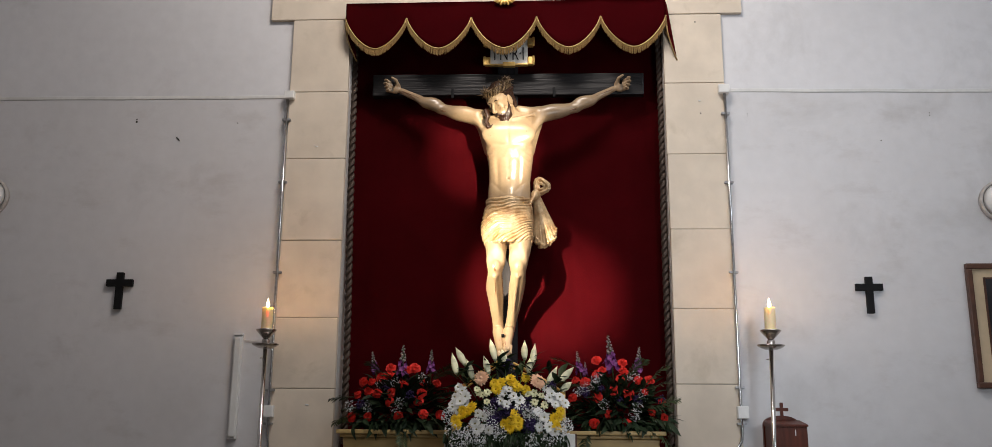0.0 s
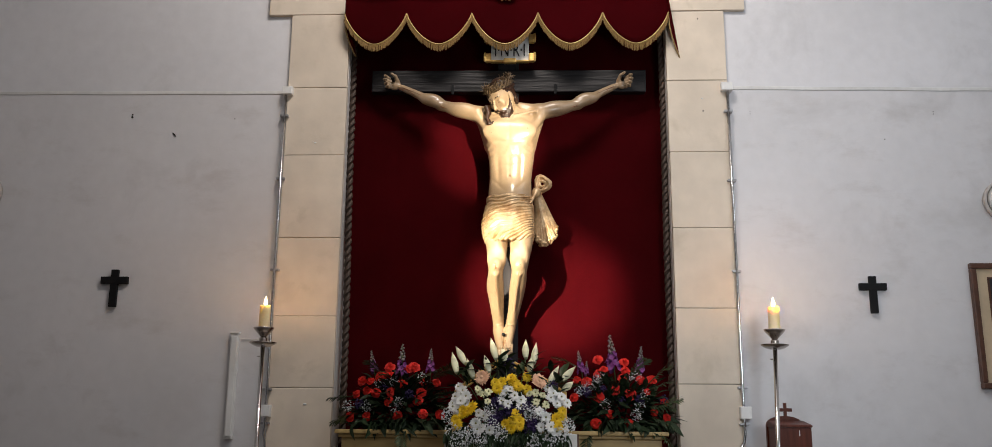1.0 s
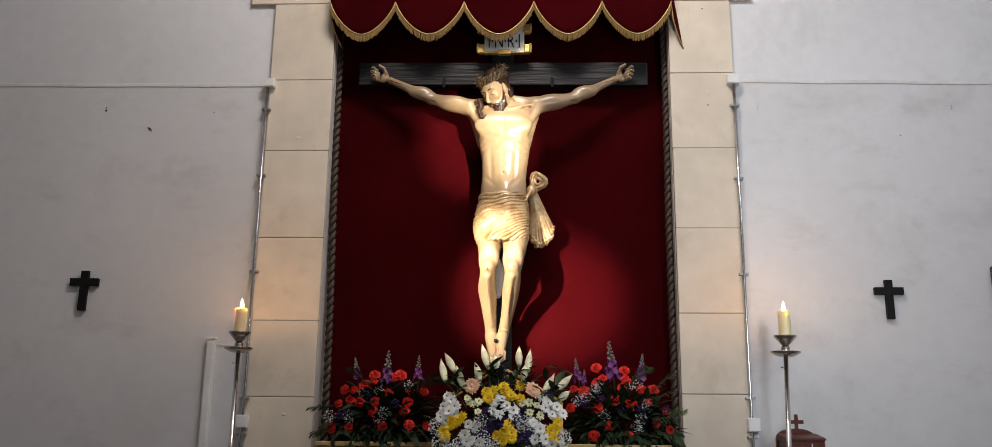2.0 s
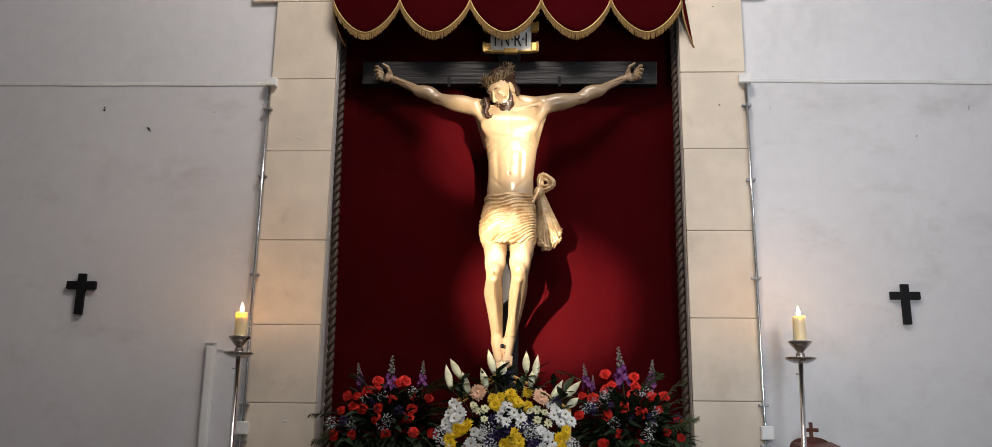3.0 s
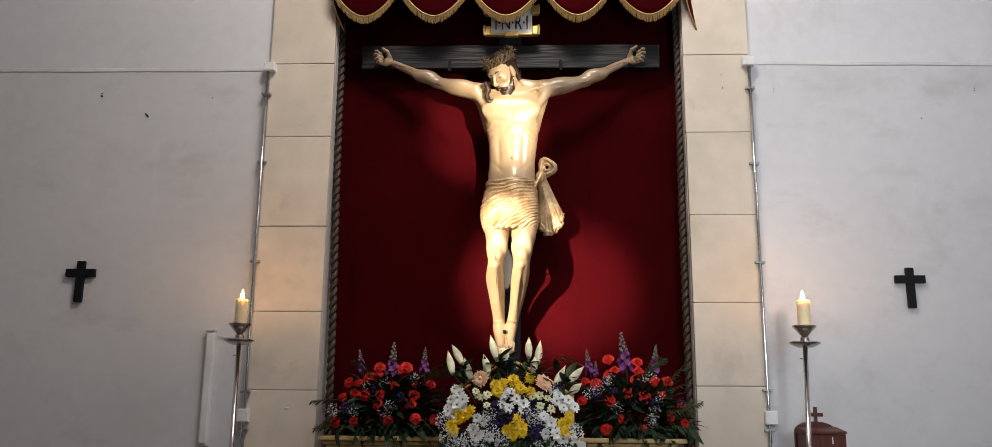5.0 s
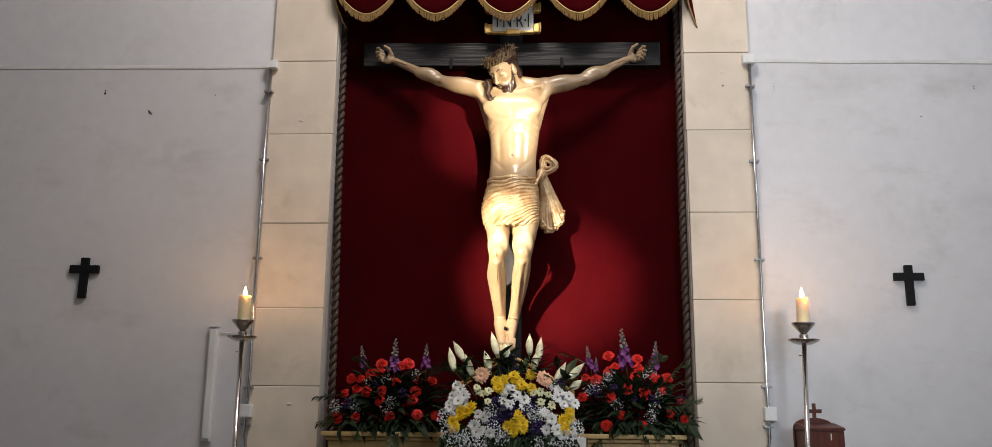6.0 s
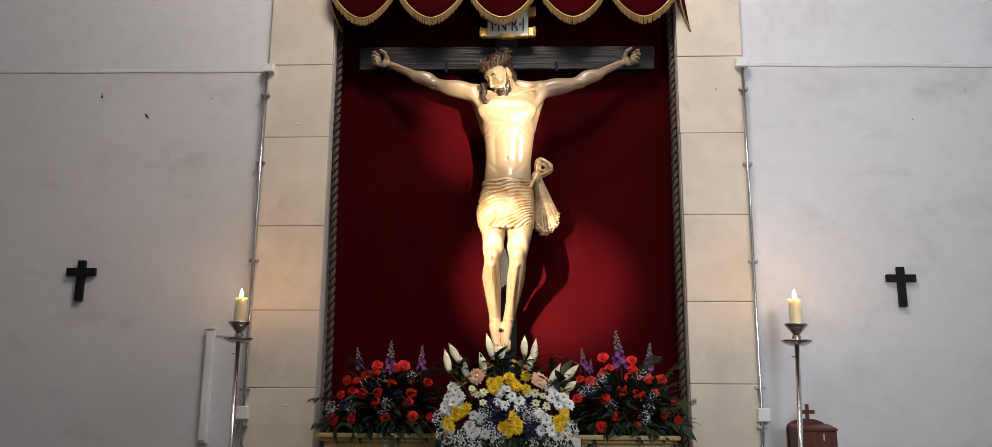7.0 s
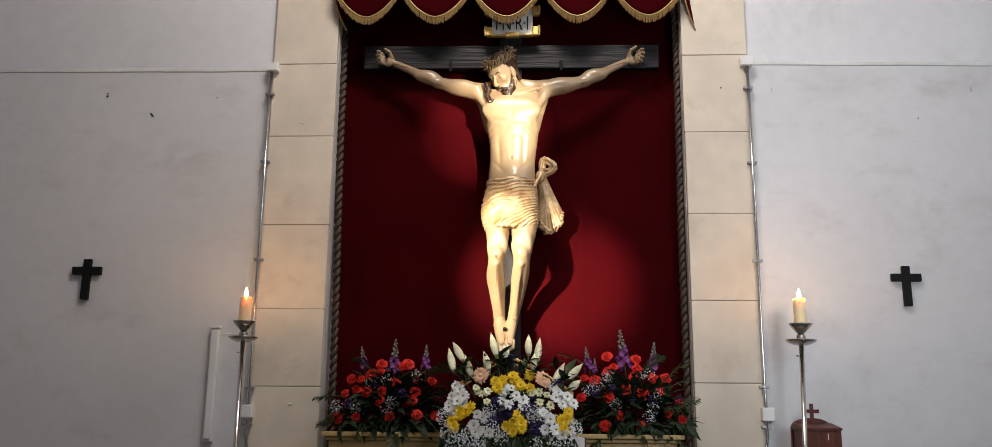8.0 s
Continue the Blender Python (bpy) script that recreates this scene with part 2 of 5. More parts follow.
def drape():
    bm = bmesh.new()
    nx, nz, x0, x1, z0, z1 = 220, 40, IN_L + 0.006, IN_R - 0.006, 0.9, 3.965
    grid = []
    for j in range(nz + 1):
        z = z0 + (z1 - z0) * j / nz
        row = []
        for i in range(nx + 1):
            x = x0 + (x1 - x0) * i / nx
            y = 5.160 + 0.004 * noise.noise((x * 9, z * 0.35, 1.3)) + 0.001 * noise.noise((x * 24, z * 0.5, 7))
            row.append(bm.verts.new((x, y, z)))
        grid.append(row)
    for j in range(nz):
        for i in range(nx):
            bm.faces.new((grid[j][i], grid[j][i + 1], grid[j + 1][i + 1], grid[j + 1][i]))
    bmesh.ops.solidify(bm, geom=bm.faces[:], thickness=-0.010)
    bmesh.ops.recalc_face_normals(bm, faces=bm.faces)
    return bm


curtain = thing("curtain", (0, 0, 0), "dark red velvet hanging covering the back of the niche", "curtain")
part("cloth", drape(), VELVET, curtain, smooth=True)


def cord(x0, x1, y, z0, z1):
    """Two fat strands twisted round each other, with finer plies on top."""
    bm = bmesh.new()
    turns, steps = 2 * math.pi / 0.088, 420
    for k in range(4):
        fat = k < 2
        pts = []
        for i in range(steps + 1):
            z = z0 + (z1 - z0) * i / steps
            a = turns * z + k * math.pi + (0.55 if not fat else 0)
            r = 0.0088 if fat else 0.0150
            pts.append((x0 + (x1 - x0) * i / steps + r * math.cos(a) + 0.002 * math.sin(z * 4 + x0), y + r * math.sin(a), z))
        tube(pts, 0.0112 if fat else 0.0050, 7, bm)
    return bm


for x0, x1 in ((-0.852, -0.889), (0.894, 0.901)):
    tagged(part("rope_trim", cord(x0, x1, 5.066, 1.5, 3.93), ROPE, None, "", True), "thick twisted brown rope edging the velvet hanging", "rope", "curtain ropes")

canopy = thing("valance", (0, 0, 0), "dark red velvet pelmet with five scallops and gold fringe", "valance")
CUSPS = [-0.912, -0.556, -0.183, 0.192, 0.556, 0.925]
V_TOP, V_CUSP, V_DROP, V_Y = 3.985, 3.885, 0.188, 4.900


def scallop_points(a, b, steps=28):
    pts = []
    for i in range(steps + 1):
        u = 2 * i / steps - 1
        drop = V_DROP * (1 - abs(u) ** 1.75) ** 0.80
        pts.append((a + (b - a) * (u + 1) / 2, V_CUSP - drop - 0.006 * (a + 0.9)))
    return pts


def front_panel():
    bm = bmesh.new()
    edge = []
    for a, b in zip(CUSPS, CUSPS[1:]):
        edge += scallop_points(a, b)[(1 if edge else 0):]
    rows = 7
    grid = []
    for x, z in edge:
        col = []
        for j in range(rows + 1):
            zz = V_TOP + (z - V_TOP) * j / rows
            col.append(bm.verts.new((x, V_Y + 0.004 * math.sin(x * 17) * j / rows + 0.003 * noise.noise((x * 8, zz * 5, 0)), zz)))
        grid.append(col)
    for a, b in zip(grid, grid[1:]):
        for j in range(rows):
            bm.faces.new((a[j], b[j], b[j + 1], a[j + 1]))
    bmesh.ops.solidify(bm, geom=bm.faces[:], thickness=-0.008)
    bmesh.ops.recalc_face_normals(bm, faces=bm.faces)
    return bm


pelmet = part("pelmet", front_panel(), VELVET, canopy, smooth=True)
part("top_board", box(CUSPS[0] + 0.004, CUSPS[-1] - 0.004, V_Y + 0.012, FACE - 0.003, V_TOP - 0.03, V_TOP - 0.008), VELVET, canopy)


def fringe(points, y, length, bm, spread=0.0035):
    """Many separate hanging threads along a curve."""
    for (xa, za), (xb, zb) in zip(points, points[1:]):
        d = math.hypot(xb - xa, zb - za)
        for i in range(max(1, round(d / spread))):
            u = (i + random.random()) / max(1, round(d / spread))
            x, z = xa + (xb - xa) * u, za + (zb - za) * u
            ln = length * random.uniform(0.85, 1.1)
            w = 0.0022
            dx, dy = random.uniform(-0.003, 0.003), random.uniform(-0.003, 0.002)
            vs = [bm.verts.new(p) for p in ((x - w, y, z), (x + w, y, z), (x, y - 0.003, z), (x + dx - w * 0.8, y + dy, z - ln), (x + dx + w * 0.8, y + dy, z - ln), (x + dx, y + dy - 0.003, z - ln))]
            for q in ((0, 2, 5, 3), (2, 1, 4, 5), (1, 0, 3, 4), (3, 5, 4)):
                bm.faces.new([vs[k] for k in q])
    return bm


for a, b in zip(CUSPS, CUSPS[1:]):
    pts = scallop_points(a, b)
    part("fringe", fringe(pts, V_Y - 0.004, 0.041, bmesh.new()), FRINGE, canopy, "gold thread fringe")
    part("braid", tube([(x, V_Y - 0.006, z) for x, z in pts], 0.0042, 6), BRAID, canopy, "gold braid", True)


def side_flap(x, lean, low):
    """The end of the pelmet that turns back to the wall and hangs in a point."""
    bm = bmesh.new()
    n = 10
    cols = []
    for i in range(n + 1):
        u = i / n
        y = V_Y + 0.006 + (FACE - 0.006 - V_Y) * u
        bottom = V_CUSP - 0.03 - (V_CUSP - 0.03 - low) * u ** 0.55
        cols.append([bm.verts.new((x + lean * u * (0.3 + 0.7 * j / 4), y, V_TOP - 0.01 + (bottom - V_TOP + 0.01) * j / 4)) for j in range(5)])
    for a, b in zip(cols, cols[1:]):
        for j in range(4):
            bm.faces.new((a[j], b[j], b[j + 1], a[j + 1]))
    bmesh.ops.solidify(bm, geom=bm.faces[:], thickness=0.006)
    bmesh.ops.recalc_face_normals(bm, faces=bm.faces)
    flap = part("side_flap", bm, VELVET, canopy, smooth=True)
    pts = [(V_Y + 0.006 + (FACE - 0.006 - V_Y) * i / 10, V_CUSP - 0.03 - (V_CUSP - 0.03 - low) * (i / 10) ** 0.55, x + lean * i / 10) for i in range(11)]
    part("flap_fringe", tube([(q, y, z - 0.004) for y, z, q in pts], 0.0045, 6), FRINGE, flap, "gold fringe", True)


side_flap(CUSPS[0], 0.058, 3.662)
side_flap(CUSPS[-1], 0.066, 3.640)

# gilded shell at the middle of the pelmet's upper edge
shell = thing("gilded_crest", (0.008, V_Y - 0.006, 3.985), "small gilded carved shell crest on the pelmet", "ornament")
for i in range(-3, 4):
    ang = radians(180 + i * 24)
    tip = Vector((math.sin(-ang) * 0.062, -0.016, math.cos(ang) * (0.040 if i % 2 else 0.034)))
    part("lobe", tube([(0, -0.004, 0.012), tip * 0.5 + Vector((0, -0.010, 0.004)), tip * 0.85, tip], [0.004, 0.008, 0.0075, 0.002], 8), GOLD, shell, smooth=True)
part("boss", lathe([(0.002, -0.012), (0.016, -0.006), (0.020, 0.006), (0.012, 0.022), (0.002, 0.028)], 16, None, (0, -0.010, 0.012)), GOLD, shell, smooth=True)

# ---- the cross ----
cross = thing("crucifix_cross", (0, 0, 0), "large black-painted wooden cross fixed before the velvet hanging", "cross")


def beam_mesh(x0, x1, y0, y1, z0, z1, tilt=0.0):
    bm = box(x0, x1, y0, y1, z0, z1, 0.006)
    bmesh.ops.rotate(bm, verts=bm.verts, cent=((x0 + x1) / 2, y0, (z0 + z1) / 2), matrix=Matrix.Rotation(tilt, 3, "Y"))
    return bm


part("crossbeam", beam_mesh(-0.772, 0.808, 5.060, 5.115, 3.472, 3.604, 0.006), BLACKWOOD, cross)
part("upright", box(-0.040, 0.080, 5.085, 5.138, 1.58, 3.70, 0.006), POSTWOOD, cross, "weathered dark grey upright")
part("iron_sleeve", box(-0.042, 0.082, 5.081, 5.140, 2.240, 2.300, 0.003), POSTWOOD, cross, "grey sleeve on the upright")
part("sleeve_bolt", box(0.014, 0.026, 5.076, 5.083, 2.266, 2.278, 0.003), BLACK, cross, "dark bolt")
for x in (-0.30, 0.29):
    part("iron_bracket", box(x - 0.008, x + 0.008, 5.052, 5.062, 3.455, 3.515, 0.003), BLACK, cross, "small iron bracket")

plate = thing("inscription_plate", (0.031, 4.985, 3.706), "gilded scroll cartouche with a silvered lettered panel", "sign")
part("panel", box(-0.108, 0.108, 0.0, 0.016, -0.075, 0.075, 0.003), SILVERED, plate, "silvered panel")


def scroll(cx, cz, w, h):
    bm = box(cx - w / 2, cx + w / 2, -0.012, 0.020, cz - h / 2, cz + h / 2, 0.006)
    return bm


for cx in (-0.124, 0.124):
    for cz in (-0.058, 0.058):
        arm = scroll(cx, cz, 0.034, 0.050)
        tube([(cx + (0.017 if cx > 0 else -0.017), -0.010, cz - 0.026), (cx + (0.019 if cx > 0 else -0.019), -0.016, cz), (cx + (0.017 if cx > 0 else -0.017), -0.010, cz + 0.026)], 0.007, 8, arm)
        part("scroll_corner", arm, GOLD, plate, "gilded scroll")
for cz in (-0.080, 0.080):
    bar = scroll(0, cz, 0.22, 0.012)
    box(-0.036, 0.036, -0.018, 0.012, cz - 0.014, cz + 0.014, 0.006, bar)
    part("scroll_bar", bar, GOLD, plate, "gilded edge")


def lettering(text, size, width, mat, parent, place):
    cu = bpy.data.curves.new("lettering", "FONT")
    cu.body, cu.size, cu.align_x, cu.align_y, cu.extrude = text, size, "CENTER", "CENTER", 0.001
    tmp = new("lettering_curve", cu)
    me = bpy.data.meshes.new_from_object(tmp.evaluated_get(bpy.context.evaluated_depsgraph_get()))
    bpy.data.objects.remove(tmp)
    me.materials.clear()
    me.materials.append(mat)
    ob = new("lettering", me)
    ob.parent = parent
    xs = [v.co.x for v in me.vertices]
    wide = width / (max(xs) - min(xs))
    ob.matrix_basis = pose(*place, 90, 0, 0) @ Matrix.Diagonal((wide, 1, 1, 1))
    return ob


lettering("I·N·R·I", 0.112, 0.170, INK, plate, (0, -0.003, -0.016))

# ---- candle stands ----


def candle_stand(x, y):
    stand = thing("candle_stand", (x, y, 0), "tall slender chrome candle stand on the floor", "candle stand", "candle stands")
    part("stem", lathe([(0.0108, 0.03), (0.0108, 1.965)], 20), CHROME, stand, smooth=True)
    part("foot", lathe([(0.13, 0.0), (0.13, 0.012), (0.09, 0.022), (0.03, 0.035), (0.014, 0.06)], 32), CHROME, stand, "round chrome foot", True)
    part("screw", tube([(-0.012, 0, 1.92), (-0.024, 0, 1.92)], 0.003, 8), CHROME, stand)
    part("drip_pan", lathe([(0.012, 1.966), (0.030, 1.968), (0.050, 1.976), (0.066, 1.986), (0.066, 1.990), (0.048, 1.984), (0.028, 1.978), (0.012, 1.978)], 40), PEWTER, stand, "wide shallow pewter drip pan", True)
    part("knop", lathe([(0.012, 1.979), (0.0185, 1.981), (0.0195, 1.985), (0.0195, 2.008), (0.0185, 2.012), (0.013, 2.015)], 28), PEWTER, stand, "turned knop", True)
    part("cup", lathe([(0.012, 2.0152), (0.021, 2.024), (0.035, 2.040), (0.049, 2.056), (0.051, 2.062), (0.046, 2.063), (0.020, 2.052), (0.010, 2.050)], 36), PEWTER, stand, "flared candle cup", True)
    return stand


candle_stand(-1.172, 4.608)
leaning = candle_stand(1.279, 4.608)
leaning.rotation_euler = (0, radians(1.45), 0)


def wax(mat, n, link, bsdf, mix, mp):
    bsdf.inputs["Subsurface Weight"].default_value = 1.0
    bsdf.inputs["Subsurface Radius"].default_value = (0.022, 0.017, 0.010)
    bsdf.inputs["Subsurface Scale"].default_value = 1.0


def glow(name, colour, strength):
    mat = bpy.data.materials.new(name)
    mat.use_nodes = True
    bsdf = mat.node_tree.nodes["Principled BSDF"]
    bsdf.inputs["Base Color"].default_value = (0, 0, 0, 1)
    bsdf.inputs["Emission Color"].default_value = (*colour, 1)
    bsdf.inputs["Emission Strength"].default_value = strength
    return mat


WAX = material("ivory_wax", (0.86, 0.73, 0.46), 0.45, scale=15, amount=0.05, extra=wax)
FLAME = glow("candle_flame", (1.0, 0.76, 0.42), 24.0)
WICK = material("charred_wick", (0.02, 0.015, 0.012), 0.9)


def candle(x, y, z):
    c = thing("candle", (x, y, z), "thick ivory candle burning in the cup of the stand", "candle", "candles")
    part("wax_body", lathe([(0.0265, 0.0), (0.0275, 0.004), (0.0272, 0.108), (0.0255, 0.113), (0.021, 0.110), (0.012, 0.101), (0.002, 0.099)], 32), WAX, c, smooth=True)
    part("wick", tube([(0, 0, 0.098), (0.001, 0, 0.118)], 0.0012, 6), WICK, c, "charred wick")
    part("flame", lathe([(0.001, 0.111), (0.0060, 0.117), (0.0086, 0.125), (0.0068, 0.136), (0.0034, 0.148), (0.0004, 0.158)], 16), FLAME, c, "small yellow flame", True)
    lamp("candle_light", "POINT", 5.2, (1.0, 0.50, 0.18), Matrix.Translation((x, y, z + 0.121)), shadow_soft_size=0.012)


candle(-1.172, 4.608, 2.060)
candle(1.332, 4.608, 2.060)

# ---- wall fittings ----


def wall_cross(x, z, size):
    w = thing("wall_cross", (x, WALL, z), "small plain black wooden cross hung on the plaster", "cross", "consecration crosses")
    part("upright", box(-0.0205, 0.0205, -0.022, -0.001, -0.153, 0.062, 0.002), BLACK, w)
    part("crossbar", box(-0.078, 0.078, -0.0225, -0.0005, -0.020, 0.021, 0.002), BLACK, w)
    w.scale = (size, 1, size)


wall_cross(-2.137, 2.360, 0.96)
wall_cross(1.958, 2.331, 0.91)


def conduit(x, inward, clamps, low):
    c = thing("conduit", (x, WALL, 0), "thin galvanised steel conduit clipped along the stone jamb", "pipe", "conduits")
    pts = [(0, -0.040, 3.43), (0, -0.040, 2.6), (0, -0.040, low + 0.09)]
    if inward:
        pts += [(inward * 0.006, -0.040, low + 0.05), (inward * 0.025, -0.040, low + 0.018), (inward * 0.06, -0.040, low), (inward * 0.24, -0.040, low - 0.012)]
    else:
        pts += [(-0.004, -0.040, low + 0.05), (0.006, -0.040, low), (0.006, -0.040, 0.3)]
    part("pipe", tube(pts, 0.0085, 10), STEEL, c, smooth=True)
    for z in clamps:
        part("clip", box(-0.0235, 0.0235, -0.047, -0.001, z - 0.006, z + 0.006, 0.002), CLIP, c, "steel pipe clip")
    return c


conduit(-1.243, 0, (3.30, 2.93, 2.415, 1.775, 1.60), 1.50)
conduit(1.244, -1, (3.31, 2.91, 2.41, 1.80, 1.615), 1.475)


def junction(x, z, w, h):
    j = thing("junction_box", (x, WALL, z), "small square white plastic junction box on the wall", "junction box", "junction boxes")
    part("body", box(-w / 2, w / 2, -0.055, -0.001, -h / 2, h / 2, 0.004), PLASTIC, j)
    part("lid", box(-w / 2 + 0.003, w / 2 - 0.003, -0.059, -0.0552, -h / 2 + 0.003, h / 2 - 0.003, 0.0015), PLASTIC, j)


junction(-1.232, 3.448, 0.058, 0.048)
junction(1.240, 3.452, 0.062, 0.050)
junction(-1.243, 1.664, 0.054, 0.062)
junction(1.252, 1.672, 0.058, 0.064)


def strip(x0, z0, x1, z1):
    """A flat cable cover along the wall, slightly wavy, in lengths of about a metre."""
    bm = bmesh.new()
    n = 30
    rows = []
    for i in range(n + 1):
        x, z = x0 + (x1 - x0) * i / n, z0 + (z1 - z0) * i / n + 0.0012 * math.sin(i * 0.9) + 0.0005 * math.sin(i * 2.3)
        rows.append([bm.verts.new((x, WALL - d, z + h)) for d, h in ((0.0, 0.011), (0.004, 0.0095), (0.005, 0.007), (0.005, -0.007), (0.004, -0.0095), (0.0, -0.011))])
    for p, q in zip(rows, rows[1:]):
        for k in range(5):
            bm.faces.new((p[k], q[k], q[k + 1], p[k + 1]))
    for e in (rows[0], rows[-1]):
        bm.faces.new(e)
    bmesh.ops.recalc_face_normals(bm, faces=bm.faces)
    return tagged(part("cable_cover", bm, CABLE, None, ""), "flat white painted cable cover along the wall", "cable cover", "wall cables")


strip(-3.98, 3.470, -1.266, 3.452)
strip(1.286, 3.460, 3.98, 3.420)

batten = thing("light_batten", (-1.440, WALL, 1.793), "narrow white upright strip light fitting, switched off", "light fitting")
part("housing", box(-0.022, 0.022, -0.030, -0.001, -0.275, 0.275, 0.004), PLASTIC, batten)
part("diffuser", box(-0.0145, 0.0190, -0.040, -0.0305, -0.262, 0.262, 0.005), PLASTIC, batten)
part("end_cap", box(-0.024, 0.024, -0.036, -0.0005, 0.2752, 0.286, 0.002), PLASTIC, batten)
tagged(part("wire", tube([(-1.412, WALL - 0.006, 2.045), (-1.34, WALL - 0.006, 2.040), (-1.272, WALL - 0.020, 2.046)], 0.0022, 6), CABLE, None), "thin white wire from the strip light to the conduit", "wire")


def wall_disc(x, z):
    d = thing("wall_lamp", (x, WALL, z), "round white domed lamp with a grey rim on the wall", "wall lamp", "wall lamps")
    ring = lathe([(0.112, 0.0), (0.114, 0.020), (0.104, 0.030), (0.098, 0.026), (0.098, 0.0)], 48)
    bmesh.ops.rotate(ring, verts=ring.verts, cent=(0, 0, 0), matrix=Matrix.Rotation(radians(90), 3, "X"))
    part("rim", ring, RIM, d, "grey metal rim", True)
    dome = lathe([(0.097, 0.027), (0.085, 0.052), (0.060, 0.070), (0.030, 0.080), (0.002, 0.083)], 48)
    bmesh.ops.rotate(dome, verts=dome.verts, cent=(0, 0, 0), matrix=Matrix.Rotation(radians(90), 3, "X"))
    part("dome", dome, PLASTIC, d, "opal white dome", True)


wall_disc(2.695, 2.800)
wall_disc(-2.955, 2.860)

painting = thing("picture_frame", (2.755, WALL, 2.130), "dark wooden picture frame with cream mount and dark picture", "picture")
HW, HH = 0.29, 0.327
for x0, x1, z0, z1 in ((-HW, HW, HH - 0.030, HH), (-HW, HW, -HH, -HH + 0.030), (-HW, -HW + 0.030, -HH + 0.0302, HH - 0.0302), (HW - 0.030, HW, -HH + 0.0302, HH - 0.0302)):
    part("frame_side", box(x0, x1, -0.034, -0.002, z0, z1, 0.006), FRAMEWOOD, painting)
part("mount", box(-HW + 0.028, HW - 0.028, -0.018, -0.004, -HH + 0.028, HH - 0.028), MAT_BOARD, painting, "cream mount board")
part("inner_edge", box(-HW + 0.086, HW - 0.086, -0.0215, -0.0185, -HH + 0.078, HH - 0.074), FRAMEWOOD, painting, "thin brown inner border")
part("picture", box(-HW + 0.096, HW - 0.096, -0.0245, -0.0218, -HH + 0.088, HH - 0.084), PICTURE, painting, "dark picture")

# plugged holes and chips in the plaster
for x, z, r in ((-2.138, 3.325, 0.004), (-2.138, 3.310, 0.006), (-1.54, 3.296, 0.003), (2.096, 3.153, 0.0032), (2.372, 3.312, 0.0026), (2.372, 3.298, 0.0028), (1.372, 3.318, 0.0020), (1.372, 3.306, 0.0020)):
    bm = lathe([(r, 0), (r * 1.1, 0.0015), (r * 0.6, 0.0025)], 12, None)
    bmesh.ops.rotate(bm, verts=bm.verts, cent=(0, 0, 0), matrix=Matrix.Rotation(radians(90), 3, "X"))
    bmesh.ops.translate(bm, verts=bm.verts, vec=(x, WALL - 0.0005, z))
    tagged(part("drill_hole", bm, HOLE, None), "small dark drill hole in the plaster", "hole", "drill holes", "structure")
tagged(part("plaster_chip", tube([(-1.894, WALL - 0.001, 3.214), (-1.884, WALL - 0.002, 3.204), (-1.872, WALL - 0.001, 3.190)], [0.002, 0.0045, 0.0015], 6), HOLE, None), "small dark chip in the plaster", "hole", "", "structure")

# chipped paint and a nail hole on the stone jambs
for x, z, w in ((-1.062, 3.142, 0.012), (-1.040, 1.700, 0.016), (1.105, 3.390, 0.010), (-1.075, 3.148, 0.006)):
    bm = bmesh.new()
    bmesh.ops.create_uvsphere(bm, u_segments=10, v_segments=6, radius=1, matrix=Matrix.LocRotScale((x, FACE - 0.002, z), None, (w * 0.7, 0.0015, w * 0.32)))
    tagged(part("paint_chip", bm, PLASTIC, None, "", True), "small white chip on the stone", "chip", "paint chips", "structure")
for x, z in ((1.108, 3.316), (1.100, 3.87)):
    bm = bmesh.new()
    bmesh.ops.create_uvsphere(bm, u_segments=10, v_segments=6, radius=1, matrix=Matrix.LocRotScale((x, FACE - 0.002, z), None, (0.004, 0.0015, 0.004)))
    tagged(part("nail_hole", bm, HOLE, None), "small dark nail hole in the stone", "hole", "nail holes", "structure")
# ---- altar ----
altar = thing("altar_ledge", (0, 0, 0), "ochre-painted wooden altar ledge with moulded edge", "altar")
part("body", box(-0.80, 0.80, 4.80, 5.145, 0, 1.535, 0.004), ALTARWOOD, altar)
part("moulding", box(-0.815, 0.815, 4.782, 5.145, 1.5352, 1.553, 0.006), ALTARWOOD, altar, "rounded moulding")
part("top", box(-0.83, 0.83, 4.762, 5.145, 1.5532, 1.574, 0.005), ALTARWOOD, altar, "projecting top board")
plinth = thing("pedestal", (0, 0, 0), "white cloth-covered pedestal before the altar ledge", "pedestal")
part("block", box(-0.26, 0.372, 4.585, 4.760, 0, 1.560, 0.006), LINEN, plinth)
part("edge_strip", box(0.3722, 0.380, 4.600, 4.760, 0, 1.560, 0.002), FRAMEWOOD, plinth, "thin brown edge strip")

pediment = thing("gilded_pediment", (0.03, 4.82, 1.5745), "gilded moulded pediment behind the bouquet", "ornament")
for k, (off, wid, mat) in enumerate(((0.0, 0.016, GOLD), (0.024, 0.010, GOLD))):
    for s, xe in ((-1, -0.27), (1, 0.30)):
        pts = [(-0.016 + (xe + 0.016) * (i / 12) + 0, -0.01 * k, 0.372 - off - 0.19 * (i / 12) ** 0.8 + 0.02 * math.sin(i / 12 * 3.14)) for i in range(13)]
        part("moulding", tube(pts, wid * 0.5, 10), mat, pediment, smooth=True)
for x in (-0.262, 0.292):
    part("end_post", box(x - 0.010, x + 0.010, -0.008, 0.014, 0, 0.185, 0.003), GOLD, pediment)
part("base_rail", box(-0.275, 0.305, -0.010, 0.016, 0.0005, 0.020, 0.004), GOLD, pediment)

